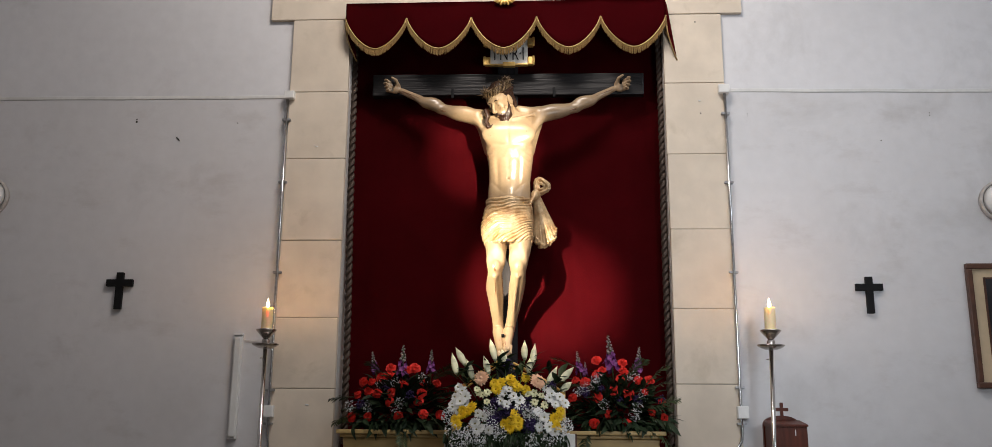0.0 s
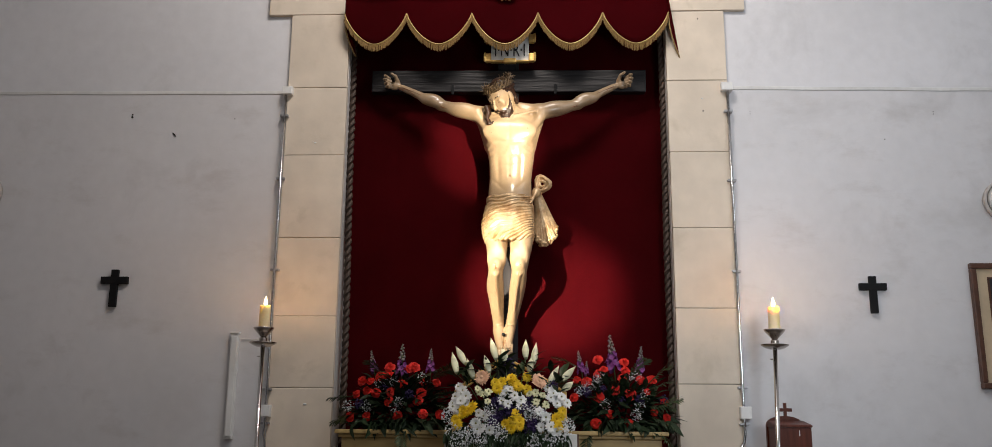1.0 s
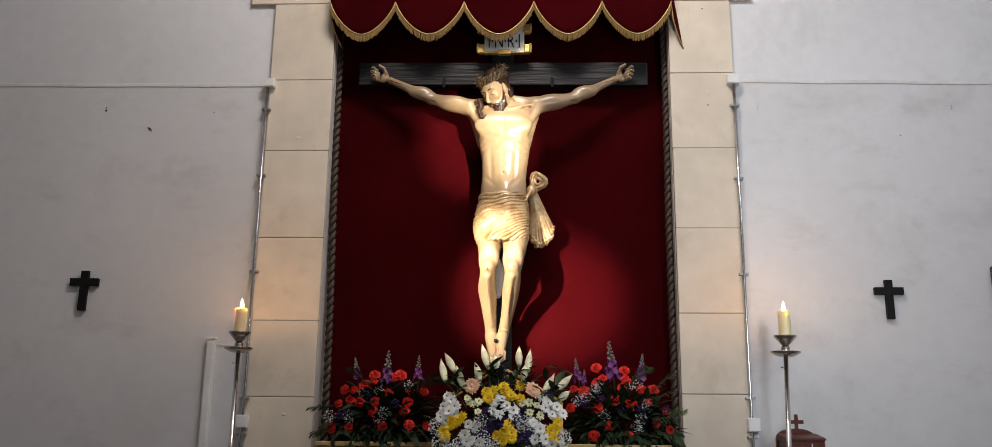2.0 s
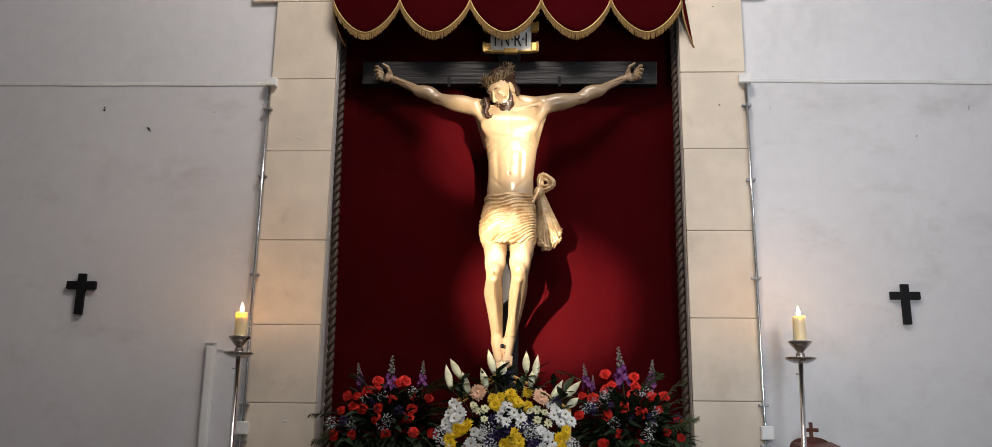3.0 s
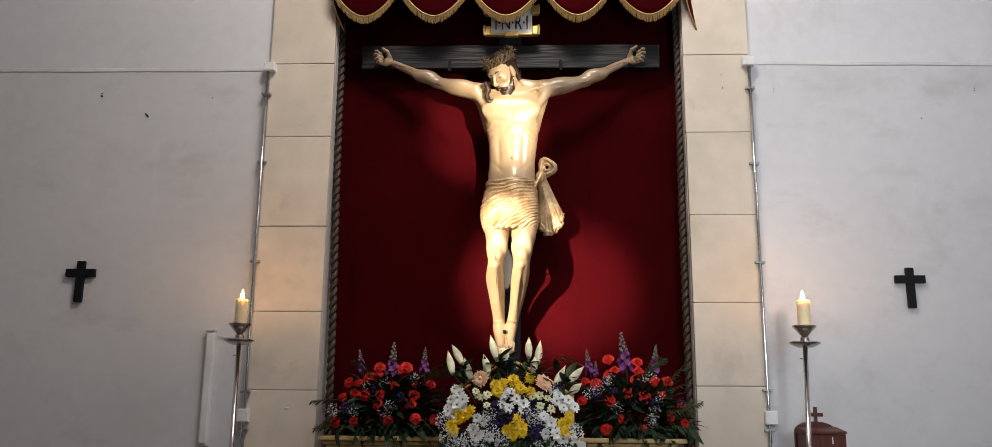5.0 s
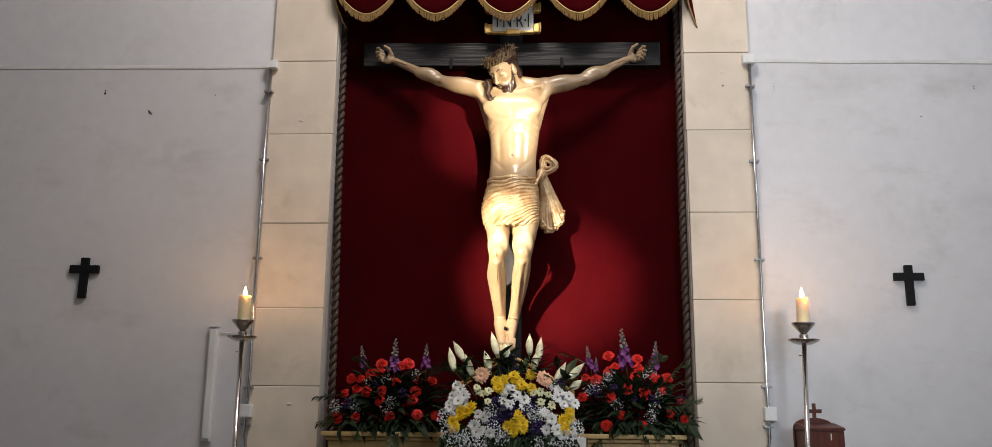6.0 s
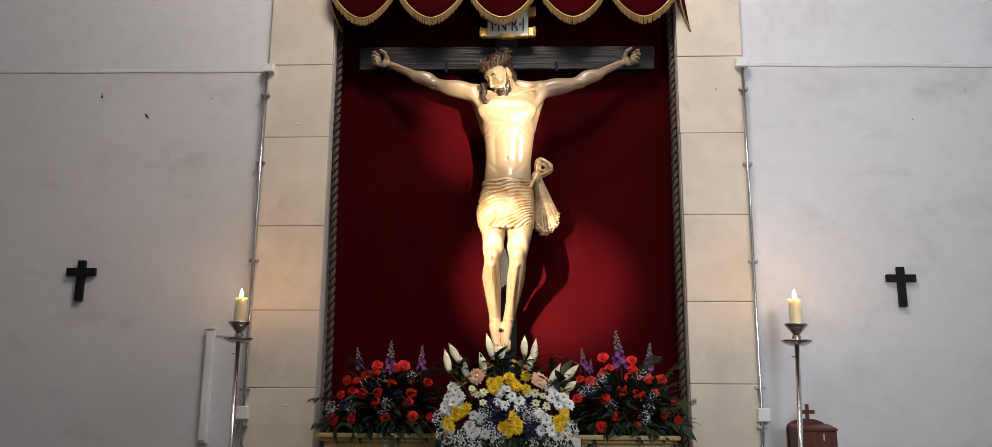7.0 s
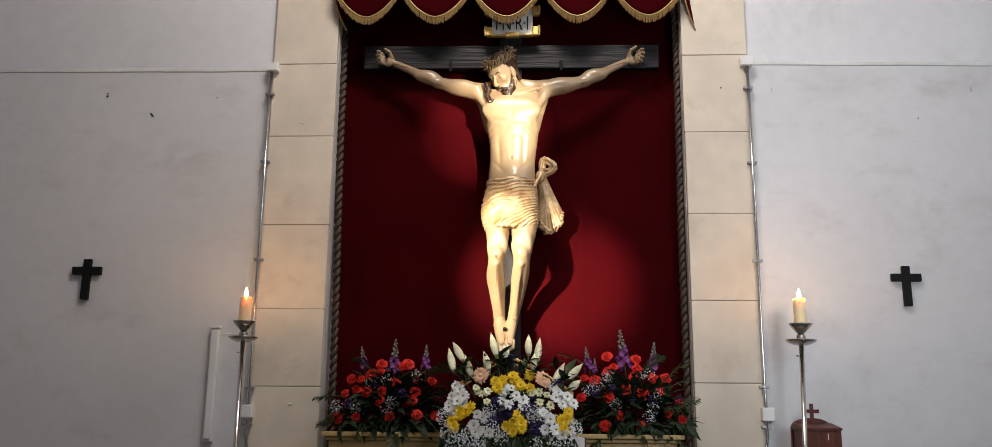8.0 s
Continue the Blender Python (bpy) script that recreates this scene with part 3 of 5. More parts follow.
coin = thing("offering_box", (0, 0, 0), "brown wooden box with arched back and small cross", "box")
part("body", box(1.322, 1.492, 4.66, 4.80, 0, 1.600, 0.004), BROWNWOOD, coin)
lid = bmesh.new()
prism = [lid.verts.new((x, y, z)) for x in (1.318, 1.496) for y, z in ((4.652, 1.6002), (4.652, 1.612), (4.800, 1.634), (4.800, 1.6002))]
for q in ((0, 1, 2, 3), (7, 6, 5, 4), (0, 4, 5, 1), (1, 5, 6, 2), (2, 6, 7, 3), (3, 7, 4, 0)):
    lid.faces.new([prism[k] for k in q])
bmesh.ops.recalc_face_normals(lid, faces=lid.faces)
bmesh.ops.bevel(lid, geom=lid.edges[:], offset=0.003, segments=2, affect="EDGES")
part("lid", lid, BROWNWOOD, coin, "sloping wooden lid")
arch = [(1.316, 1.40)] + [(1.405 + 0.089 * math.cos(math.pi - a), 1.606 + 0.050 * math.sin(a) ** 0.8) for a in (math.pi * i / 20 for i in range(21))] + [(1.494, 1.40)]
bm = extrude_outline(arch, 0.024)
bmesh.ops.translate(bm, verts=bm.verts, vec=(0, 4.8005, 0))
part("arched_back", bm, BROWNWOOD, coin)
part("cross_upright", box(1.404, 1.419, 4.802, 4.816, 1.648, 1.720, 0.002), BROWNWOOD, coin)
part("cross_bar", box(1.380, 1.444, 4.8015, 4.8165, 1.677, 1.694, 0.002), BROWNWOOD, coin)
part("slot", box(1.432, 1.436, 4.6575, 4.6605, 1.560, 1.588), PLASTIC, coin, "small white mark")

# ---- the carved figure: one mesh, modelled as a blended solid ----
FLESH = material("painted_flesh", (0.35, 0.242, 0.143), 0.38, scale=60, amount=0.05, big=9, big_amount=0.10, spec=0.55, bump=0.0006, bump_scale=90, extra=stained((0.24, 0.10, 0.05), 0.58, 0.74, 15.0, 0.5, 0.5))
DRAPERY = material("cream_gilded_drapery", (0.64, 0.445, 0.245), 0.32, 0.2, scale=70, amount=0.16, big=12, big_amount=0.2, bump=0.0012, bump_scale=60, extra=stained((0.32, 0.15, 0.05), 0.46, 0.66, 16.0, 0.75))
HAIR = material("dark_brown_hair", (0.028, 0.011, 0.005), 0.35, spec=0.45, scale=60, amount=0.4, bump=0.002, bump_scale=70)
THORN = material("thorn_twigs", (0.115, 0.072, 0.034), 0.5, scale=80, amount=0.3)

TRICKLE = material("dark_red_brown_paint", (0.21, 0.085, 0.032), 0.3, scale=80, amount=0.4)

STEP = 0.0028
AX = np.arange(-0.735, 0.770, STEP, dtype=np.float32)
AY = np.arange(4.715, 5.085, STEP, dtype=np.float32)
AZ = np.arange(1.885, 3.620, STEP, dtype=np.float32)
SHAPE = (len(AX), len(AY), len(AZ))


def field():
    return np.full(SHAPE, 0.2, np.float32)


def blend(f, low, high, k, fn, cut=False):
    """Joins a solid, given by its distance function, to a field, softly over k metres; or takes it away."""
    m = k + 0.03
    sl, ax = [], []
    for axis, a, b in zip((AX, AY, AZ), low, high):
        i, j = np.searchsorted(axis, (a - m, b + m))
        sl.append(slice(i, j))
        ax.append(axis[i:j])
    d = fn(ax[0][:, None, None], ax[1][None, :, None], ax[2][None, None, :])
    sl = tuple(sl)
    if cut:
        h = np.maximum(k - np.abs(f[sl] + d), 0) / k
        f[sl] = np.maximum(f[sl], -d) + h * h * k / 4
        return
    h = np.maximum(k - np.abs(f[sl] - d), 0) / k
    f[sl] = np.minimum(f[sl], d) - h * h * k / 4


def limb(f, a, b, ra, rb, k=0.015):
    """A round tapered limb from a to b."""
    a, b = np.array(a, np.float32), np.array(b, np.float32)
    ab = b - a
    r = max(ra, rb)

    def fn(x, y, z):
        u = np.clip(((x - a[0]) * ab[0] + (y - a[1]) * ab[1] + (z - a[2]) * ab[2]) / float(ab @ ab), 0, 1)
        return np.sqrt((x - a[0] - u * ab[0]) ** 2 + (y - a[1] - u * ab[1]) ** 2 + (z - a[2] - u * ab[2]) ** 2) - (ra + (rb - ra) * u)
    blend(f, np.minimum(a, b) - r, np.maximum(a, b) + r, k, fn)


def egg(f, c, r, k=0.02, turn=None, cut=False):
    """An ellipsoid at c with radii r, turned by a 3 x 3 matrix."""
    t = np.eye(3) if turn is None else turn

    def fn(x, y, z):
        p = (x - c[0], y - c[1], z - c[2])
        q = [sum(t[i][j] * p[i] for i in range(3)) / r[j] for j in range(3)]
        k0 = np.sqrt(q[0] ** 2 + q[1] ** 2 + q[2] ** 2)
        return (k0 - 1) * min(r) * np.clip(k0, 0.4, 1.2) ** 0.2
    m = max(r)
    blend(f, [v - m for v in c], [v + m for v in c], k, fn, cut)


def loft(f, rows, k=0.02, relief=None):
    """Oval sections (height, centre x, centre y, half width, half depth) joined into a trunk."""
    rows = np.array(sorted(rows), np.float32)
    zs = rows[:, 0]
    fine = np.linspace(zs[0], zs[-1], 80)
    cols = []
    for c in range(1, 5):
        v = np.interp(fine, zs, rows[:, c])
        for _ in range(6):
            v = np.concatenate([v[:1], (v[:-2] + 2 * v[1:-1] + v[2:]) / 4, v[-1:]])
        cols.append(v)

    def fn(x, y, z):
        xc, yc, rx, ry = [np.interp(z, fine, v).astype(np.float32) for v in cols]
        k0 = np.sqrt(((x - xc) / rx) ** 2 + ((y - yc) / ry) ** 2)
        d = (k0 - 1) * np.minimum(rx, ry)
        out = np.maximum(np.maximum(zs[0] - z, z - zs[-1]), 0)
        d = np.where(out > 0, np.hypot(np.maximum(d, 0), out), d)
        return d + relief(x, y, z) if relief else d
    r = rows[:, 3].max()
    ry = rows[:, 4].max()
    blend(f, (rows[:, 1].min() - r, rows[:, 2].min() - ry, zs[0]), (rows[:, 1].max() + r, rows[:, 2].max() + ry, zs[-1]), k, fn)


def bell(v, c, w):
    return np.exp(-(((v - c) / w) ** 2))


def chest_relief(x, y, z):
    """Breastbone, rib arch, belly muscles and flanks, as shallow swells and furrows on the front."""
    u = x - 0.036
    w = np.abs(u)
    front = np.clip((4.915 - y) / 0.03, 0, 1)
    d = 0.0030 * bell(u, 0, 0.009) * bell(z, 3.165, 0.065)
    d = d + 0.0045 * bell(z, 3.092 + 2.0 * w * w, 0.011) * bell(u, 0, 0.11)
    d = d + 0.0026 * bell(z, 3.078 - 1.15 * w, 0.016) * bell(u, 0, 0.085) * np.clip(w / 0.02, 0, 1)
    d = d + 0.0014 * bell(u, 0, 0.010) * bell(z, 2.985, 0.075)
    for zc in (3.022, 2.962):
        d = d + 0.0022 * bell(z, zc + 0.10 * w, 0.012) * bell(u, 0, 0.048)
    d = d + 0.0055 * bell(w, 0.060 + 0.05 * (z - 2.95), 0.012) * bell(z, 2.950, 0.080)
    d = d + 0.0035 * bell(z, 2.806 + 0.95 * w, 0.012) * bell(w, 0.062, 0.032)
    d = d - 0.0060 * bell(u, 0, 0.045) * bell(z, 2.862, 0.030)
    d = d + 0.0080 * bell(u, 0, 0.006) * bell(z, 2.907, 0.007)
    ribs = np.sin((z + 0.45 * w) * 2 * np.pi / 0.036)
    d = d + 0.0018 * ribs * np.clip((w - 0.07) / 0.03, 0, 1) * bell(z, 3.045, 0.06)
    return d * front


def pleats(x, y, z):
    """Folds of the loincloth: tight pleats that sweep up towards the knot."""
    dx, dz = x - 0.400, z - 2.850
    kx, kz = x - 0.205, z - 2.800
    turn = np.arctan2(dz, -dx + 0.05 * np.clip(4.93 - y, -0.1, 0.1))
    far = np.clip(np.hypot(kx, kz) / 0.07, 0.3, 1)
    phase = 128 * turn + 3.4 * np.sin(11 * x + 9 * z) + 2.2 * np.sin(27 * z - 19 * x + 1) + 1.1 * np.sin(47 * x + 21 * z) + 2.6 * np.sin(6 * x - 23 * z + 0.7)
    ease = np.clip(0.42 + 0.50 * np.sin(13 * z + 17 * x + 1) * np.sin(29 * x - 21 * z) + 0.26 * np.sin(37 * z + 24 * x), 0.08, 0.95)
    fold = (1 - np.abs(np.sin(phase / 2))) * ease
    fine = 0.5 + 0.5 * np.sin(phase * 1.7 + 19 * x + 2 * np.sin(40 * x))
    roll = bell(z, 2.800, 0.016) - bell(z, 2.774, 0.010)
    hem = bell(z, 2.540, 0.012)
    u = x - 0.02
    seam = bell(u, 0.035 + 0.10 * (z - 2.62), 0.008) * bell(z, 2.60, 0.06)
    return far * (0.0125 * fold + 0.0028 * fine) - 0.004 * seam - 0.003 * roll - 0.003 * hem - 0.004


flesh, drapery, hair = field(), field(), field()

loft(flesh, [(2.60, 0.035, 4.925, 0.118, 0.082), (2.76, 0.039, 4.93, 0.119, 0.082), (2.833, 0.037, 4.93, 0.118, 0.080), (2.905, 0.039, 4.925, 0.113, 0.079),
             (3.000, 0.044, 4.916, 0.120, 0.088), (3.065, 0.041, 4.914, 0.131, 0.094), (3.150, 0.034, 4.914, 0.143, 0.097), (3.215, 0.030, 4.920, 0.150, 0.088), (3.265, 0.028, 4.932, 0.146, 0.068), (3.305, 0.036, 4.942, 0.105, 0.050)], 0.01, chest_relief)
for x in (-0.038, 0.108):
    egg(flesh, (x, 4.846, 3.160), (0.072, 0.026, 0.050), 0.03)
ARMS = ((-1, (-0.148, 4.932, 3.288), (-0.356, 4.967, 3.357), (-0.588, 5.020, 3.486)), (1, (0.206, 4.932, 3.299), (0.411, 4.967, 3.357), (0.622, 5.020, 3.482)))
for sx, sh, el, wr in ARMS:
    limb(flesh, sh, el, 0.045, 0.029, 0.035)
    limb(flesh, el, wr, 0.029, 0.017, 0.012)
    egg(flesh, ((sh[0] * 0.60 + el[0] * 0.40), 4.942, sh[2] * 0.60 + el[2] * 0.40 + 0.003), (0.066, 0.036, 0.036), 0.03)
    egg(flesh, (el[0] * 0.74 + wr[0] * 0.26, 4.970, el[2] * 0.74 + wr[2] * 0.26 + 0.004), (0.058, 0.030, 0.030), 0.03)
    limb(flesh, (el[0] * 0.95 + wr[0] * 0.05, 4.948, el[2] - 0.004), (wr[0] * 0.9 + el[0] * 0.1, 5.008, wr[2] - 0.020), 0.012, 0.006, 0.016)
    # hand nailed open, the fingers curled towards the room and the thumb folded above the nail
    px, pz = wr[0] + sx * 0.044, wr[2] + 0.022
    egg(flesh, (px, 5.026, pz), (0.034, 0.018, 0.034), 0.012)
    for k, (dx, dz) in enumerate(((0.052, 0.040), (0.056, 0.019), (0.050, -0.003), (0.042, -0.024))):
        bx, bz = px + sx * 0.022, pz + 0.026 - 0.016 * k
        mid = (px + sx * dx, 4.996, pz + dz)
        limb(flesh, (bx, 5.016, bz), mid, 0.0098, 0.0085, 0.004)
        limb(flesh, mid, (px + sx * (dx - 0.012), 4.976, pz + dz * 0.9 - 0.004), 0.0084, 0.0068, 0.003)
    limb(flesh, (px - sx * 0.016, 5.014, pz + 0.018), (px - sx * 0.008, 4.998, pz + 0.038), 0.0115, 0.0092, 0.008)
    limb(flesh, (px - sx * 0.008, 4.998, pz + 0.038), (px + sx * 0.014, 4.986, pz + 0.050), 0.0090, 0.0070, 0.004)

# shoulders, collar bones and the folds from breast to armpit
limb(flesh, (0.052, 4.948, 3.335), (0.190, 4.940, 3.318), 0.032, 0.028, 0.03)
limb(flesh, (0.010, 4.948, 3.325), (-0.130, 4.940, 3.302), 0.030, 0.028, 0.03)
for s, x in ((-1, 0.014), (1, 0.058)):
    limb(flesh, (x, 4.858, 3.252), (x + s * 0.115, 4.888, 3.290), 0.007, 0.007, 0.016)
    limb(flesh, (x + s * 0.095, 4.868, 3.165), (x + s * 0.150, 4.908, 3.262), 0.017, 0.020, 0.025)
    limb(flesh, (x + s * 0.098, 4.940, 3.090), (x + s * 0.138, 4.945, 3.235), 0.016, 0.020, 0.025)

# head, bowed forward and sunk towards one shoulder
HEAD, HEAD_SIZE = (-0.006, 4.862, 3.350), 0.92
up = Vector((-0.41, -0.40, 0.82)).normalized()
fore = Vector((-0.54, -0.68, -0.58))
fore = (fore - up * fore.dot(up)).normalized()
side = fore.cross(up)
TURN_H = np.array([[side[i], fore[i], up[i]] for i in range(3)])


def head_at(x, y, z):
    return tuple(HEAD[i] + HEAD_SIZE * (TURN_H[i][0] * x + TURN_H[i][1] * y + TURN_H[i][2] * z) for i in range(3))


def head_egg(f, c, r, k, cut=False):
    egg(f, head_at(*c), [v * HEAD_SIZE for v in r], k, TURN_H, cut)


def head_limb(f, a, b, ra, rb, k):
    limb(f, head_at(*a), head_at(*b), ra * HEAD_SIZE, rb * HEAD_SIZE, k)


limb(flesh, (0.044, 4.940, 3.285), head_at(0, -0.025, -0.04), 0.050, 0.042, 0.03)
limb(flesh, (0.046, 4.880, 3.262), head_at(-0.050, -0.010, -0.030), 0.012, 0.012, 0.014)
head_egg(flesh, (0, -0.005, 0.030), (0.064, 0.082, 0.080), 0.01)
head_egg(flesh, (0, 0.022, -0.052), (0.045, 0.050, 0.066), 0.02)
head_limb(flesh, (0, 0.076, 0.024), (0, 0.100, -0.026), 0.006, 0.0100, 0.007)
head_egg(flesh, (0, 0.090, -0.030), (0.016, 0.012, 0.008), 0.006)
head_limb(flesh, (-0.034, 0.066, 0.030), (0.034, 0.066, 0.030), 0.010, 0.010, 0.012)
for s in (-1, 1):
    head_egg(flesh, (s * 0.027, 0.086, 0.010), (0.017, 0.016, 0.011), 0.007, True)
    head_egg(flesh, (s * 0.027, 0.063, 0.007), (0.013, 0.012, 0.009), 0.003)
    head_egg(flesh, (s * 0.036, 0.056, -0.016), (0.018, 0.014, 0.015), 0.014)
    head_egg(flesh, (s * 0.070, -0.002, -0.002), (0.010, 0.018, 0.030), 0.005)
# hair swept back over the skull, beard with a forked tip, one long lock before the shoulder
head_egg(hair, (0, -0.030, 0.048), (0.073, 0.084, 0.082), 0.01)
head_egg(hair, (0.002, 0.041, -0.098), (0.038, 0.040, 0.036), 0.010)
head_egg(hair, (0, 0.022, -0.072), (0.0495, 0.050, 0.060), 0.004)
head_egg(hair, (0, 0.066, -0.070), (0.018, 0.010, 0.007), 0.006)
for s in (-1, 1):
    head_limb(hair, (0, 0.083, -0.046), (s * 0.030, 0.060, -0.068), 0.0055, 0.005, 0.005)
    head_limb(hair, (s * 0.050, 0.018, -0.050), (s * 0.022, 0.052, -0.104), 0.010, 0.014, 0.010)
    head_limb(hair, (s * 0.062, 0.008, -0.004), (s * 0.044, 0.022, -0.080), 0.006, 0.010, 0.010)
    head_limb(hair, (s * 0.014, 0.058, -0.112), (s * 0.016 + 0.004, 0.056, -0.138), 0.014, 0.006, 0.006)
    for k in range(5):
        head_limb(hair, (s * (0.012 + 0.014 * k), 0.060 - 0.012 * k, 0.080 - 0.006 * k), (s * (0.034 + 0.010 * k), -0.060, 0.100 - 0.012 * k), 0.008, 0.010, 0.004)
head_limb(hair, (0.066, 0.016, 0.046), (0.076, 0.004, -0.036), 0.018, 0.014, 0.012)
head_limb(hair, (-0.058, -0.044, 0.030), (-0.052, -0.052, -0.050), 0.016, 0.014, 0.012)
lock = [head_at(0.074, 0.004, -0.030), (-0.092, 4.842, 3.296), (-0.080, 4.832, 3.262), (-0.088, 4.828, 3.226), (-0.078, 4.826, 3.198), (-0.062, 4.826, 3.198)]
for i, (a, b) in enumerate(zip(lock, lock[1:])):
    limb(hair, a, b, 0.0125 - 0.0012 * i, 0.0113 - 0.0012 * i, 0.005)
    limb(hair, (a[0] + 0.010, a[1] + 0.010, a[2]), (b[0] + 0.008, b[1] + 0.008, b[2] + 0.012), 0.007, 0.005, 0.003)
for a, b in (((0.030, 4.940, 3.360), (0.040, 4.965, 3.280)), ((-0.050, 4.905, 3.35), (-0.062, 4.915, 3.27))):
    limb(hair, a, b, 0.020, 0.012, 0.012)
strand = np.sin(AX[:, None, None] * 330 + AZ[None, None, :] * 170) * np.sin(AZ[None, None, :] * 240 - AX[:, None, None] * 120) * 0.0013
hair += strand

# legs with the knees pushed forward, feet crossed on the post
loft(flesh, [(2.721, -0.030, 4.930, 0.070, 0.074), (2.582, -0.034, 4.895, 0.062, 0.067), (2.505, -0.028, 4.851, 0.055, 0.060), (2.432, -0.028, 4.815, 0.044, 0.054), (2.396, -0.030, 4.805, 0.038, 0.050), (2.374, -0.032, 4.811, 0.037, 0.048), (2.339, -0.036, 4.853, 0.044, 0.055), (2.307, -0.038, 4.895, 0.046, 0.058), (2.260, -0.033, 4.939, 0.041, 0.052), (2.213, -0.030, 4.971, 0.036, 0.044), (2.147, -0.025, 5.007, 0.029, 0.034), (2.092, -0.022, 5.030, 0.030, 0.034)], 0.012)
loft(flesh, [(2.719, 0.098, 4.924, 0.070, 0.074), (2.581, 0.100, 4.889, 0.064, 0.067), (2.504, 0.099, 4.845, 0.058, 0.060), (2.431, 0.093, 4.809, 0.045, 0.054), (2.396, 0.092, 4.799, 0.040, 0.050), (2.374, 0.091, 4.805, 0.039, 0.048), (2.338, 0.086, 4.849, 0.043, 0.055), (2.307, 0.080, 4.889, 0.043, 0.057), (2.260, 0.072, 4.933, 0.038, 0.050), (2.214, 0.064, 4.965, 0.033, 0.042), (2.149, 0.048, 5.001, 0.028, 0.034), (2.093, 0.036, 5.024, 0.030, 0.034)], 0.008)
for x, y in ((-0.026, 4.769), (0.091, 4.765)):
    egg(flesh, (x, y, 2.411), (0.026, 0.022, 0.028), 0.014)
    egg(flesh, (x - 0.004, y + 0.014, 2.372), (0.014, 0.012, 0.018), 0.012)
    egg(flesh, (x - 0.030, y + 0.030, 2.455), (0.018, 0.020, 0.040), 0.02)
    egg(flesh, (x + 0.030, y + 0.030, 2.455), (0.018, 0.020, 0.040), 0.02)
for a, b in (((-0.032, 4.780, 2.358), (-0.018, 4.978, 2.152)), ((0.087, 4.776, 2.358), (0.054, 4.972, 2.156))):
    limb(flesh, a, b, 0.007, 0.006, 0.020)
limb(flesh, (-0.02, 5.0, 2.093), (-0.009, 4.96, 2.002), 0.033, 0.023, 0.008)
limb(flesh, (-0.021, 5.03, 2.078), (-0.025, 5.05, 2.056), 0.028, 0.022, 0.012)
limb(flesh, (0.036, 4.98, 2.093), (0.025, 4.937, 1.992), 0.030, 0.023, 0.004)
for k in range(5):
    x, y = -0.022 + 0.0090 * k, 4.950 + 0.002 * abs(k - 3)
    limb(flesh, (x, y, 2.016), (x + 0.004, y - 0.012, 1.962 - 0.003 * k), 0.0064, 0.0058, 0.001)
    x, y = 0.012 + 0.0100 * k, 4.926 + 0.002 * abs(k - 1)
    limb(flesh, (x, y, 2.012), (x - 0.002, y - 0.014, 1.934 + 0.009 * k), 0.0066, 0.0060, 0.001)
for s in (0.016, 0.028, 0.040):
    limb(flesh, (s + 0.006, 4.954, 2.060), (s, 4.918, 1.995), 0.0050, 0.0046, 0.004)

# loincloth, bow and hanging end
loft(drapery, [(2.550, 0.034, 4.898, 0.126, 0.110), (2.578, 0.032, 4.900, 0.136, 0.115), (2.615, 0.029, 4.906, 0.140, 0.113), (2.660, 0.027, 4.914, 0.142, 0.109), (2.720, 0.032, 4.922, 0.134, 0.101), (2.772, 0.036, 4.926, 0.127, 0.094), (2.806, 0.037, 4.928, 0.121, 0.088)], 0.005, pleats)
for grow, fwd, tilt in ((1.0, -0.010, 0.0), (1.22, 0.0, 0.25), (0.72, 0.002, -0.2), (0.44, -0.004, 0.3), (1.10, 0.010, 0.5)):
    ring = []
    for i in range(17):
        a = 2 * math.pi * i / 16
        r = 0.034 * grow * (1 + 0.16 * math.cos(3 * a + 0.5 + tilt))
        ring.append((0.213 + r * math.cos(a + tilt), 4.962 + fwd - 0.006 * math.sin(2 * a), 2.893 + 1.12 * r * math.sin(a + tilt)))
    for a, b in zip(ring, ring[1:]):
        limb(drapery, a, b, 0.0072, 0.0072, 0.0015)
egg(drapery, (0.180, 4.930, 2.835), (0.024, 0.026, 0.032), 0.010)
for k in range(5):
    limb(drapery, (0.150 + 0.004 * k, 4.890 + 0.010 * k, 2.770 + 0.014 * k), (0.186 + 0.003 * k, 4.915 + 0.006 * k, 2.848), 0.008, 0.009, 0.003)
HEM = ((0.166, 2.660), (0.174, 2.620), (0.188, 2.585), (0.213, 2.562), (0.239, 2.570), (0.267, 2.592), (0.288, 2.616), (0.291, 2.660))
for i in range(22):
    u = i / 21 * (len(HEM) - 1)
    k = min(int(u), len(HEM) - 2)
    x = HEM[k][0] + (HEM[k + 1][0] - HEM[k][0]) * (u - k)
    z = HEM[k][1] + (HEM[k + 1][1] - HEM[k][1]) * (u - k) + 0.006 * math.sin(i * 2.1)
    y = 5.030 + 0.009 * (-1) ** i
    mid = (0.56 * 0.184 + 0.44 * x + 0.014 * i / 21, y - 0.018, 0.46 * 2.835 + 0.54 * z + 0.010)
    limb(drapery, (0.168 + 0.0016 * i, 4.955, 2.838), mid, 0.0068, 0.0082, 0.002)
    limb(drapery, mid, (x, y, z), 0.0082, 0.0090, 0.002)
    limb(drapery, (x - 0.006, y + 0.004, z + 0.002), (x + 0.006, y - 0.010, z + 0.010 + 0.006 * math.sin(i * 1.7)), 0.0072, 0.0064, 0.002)


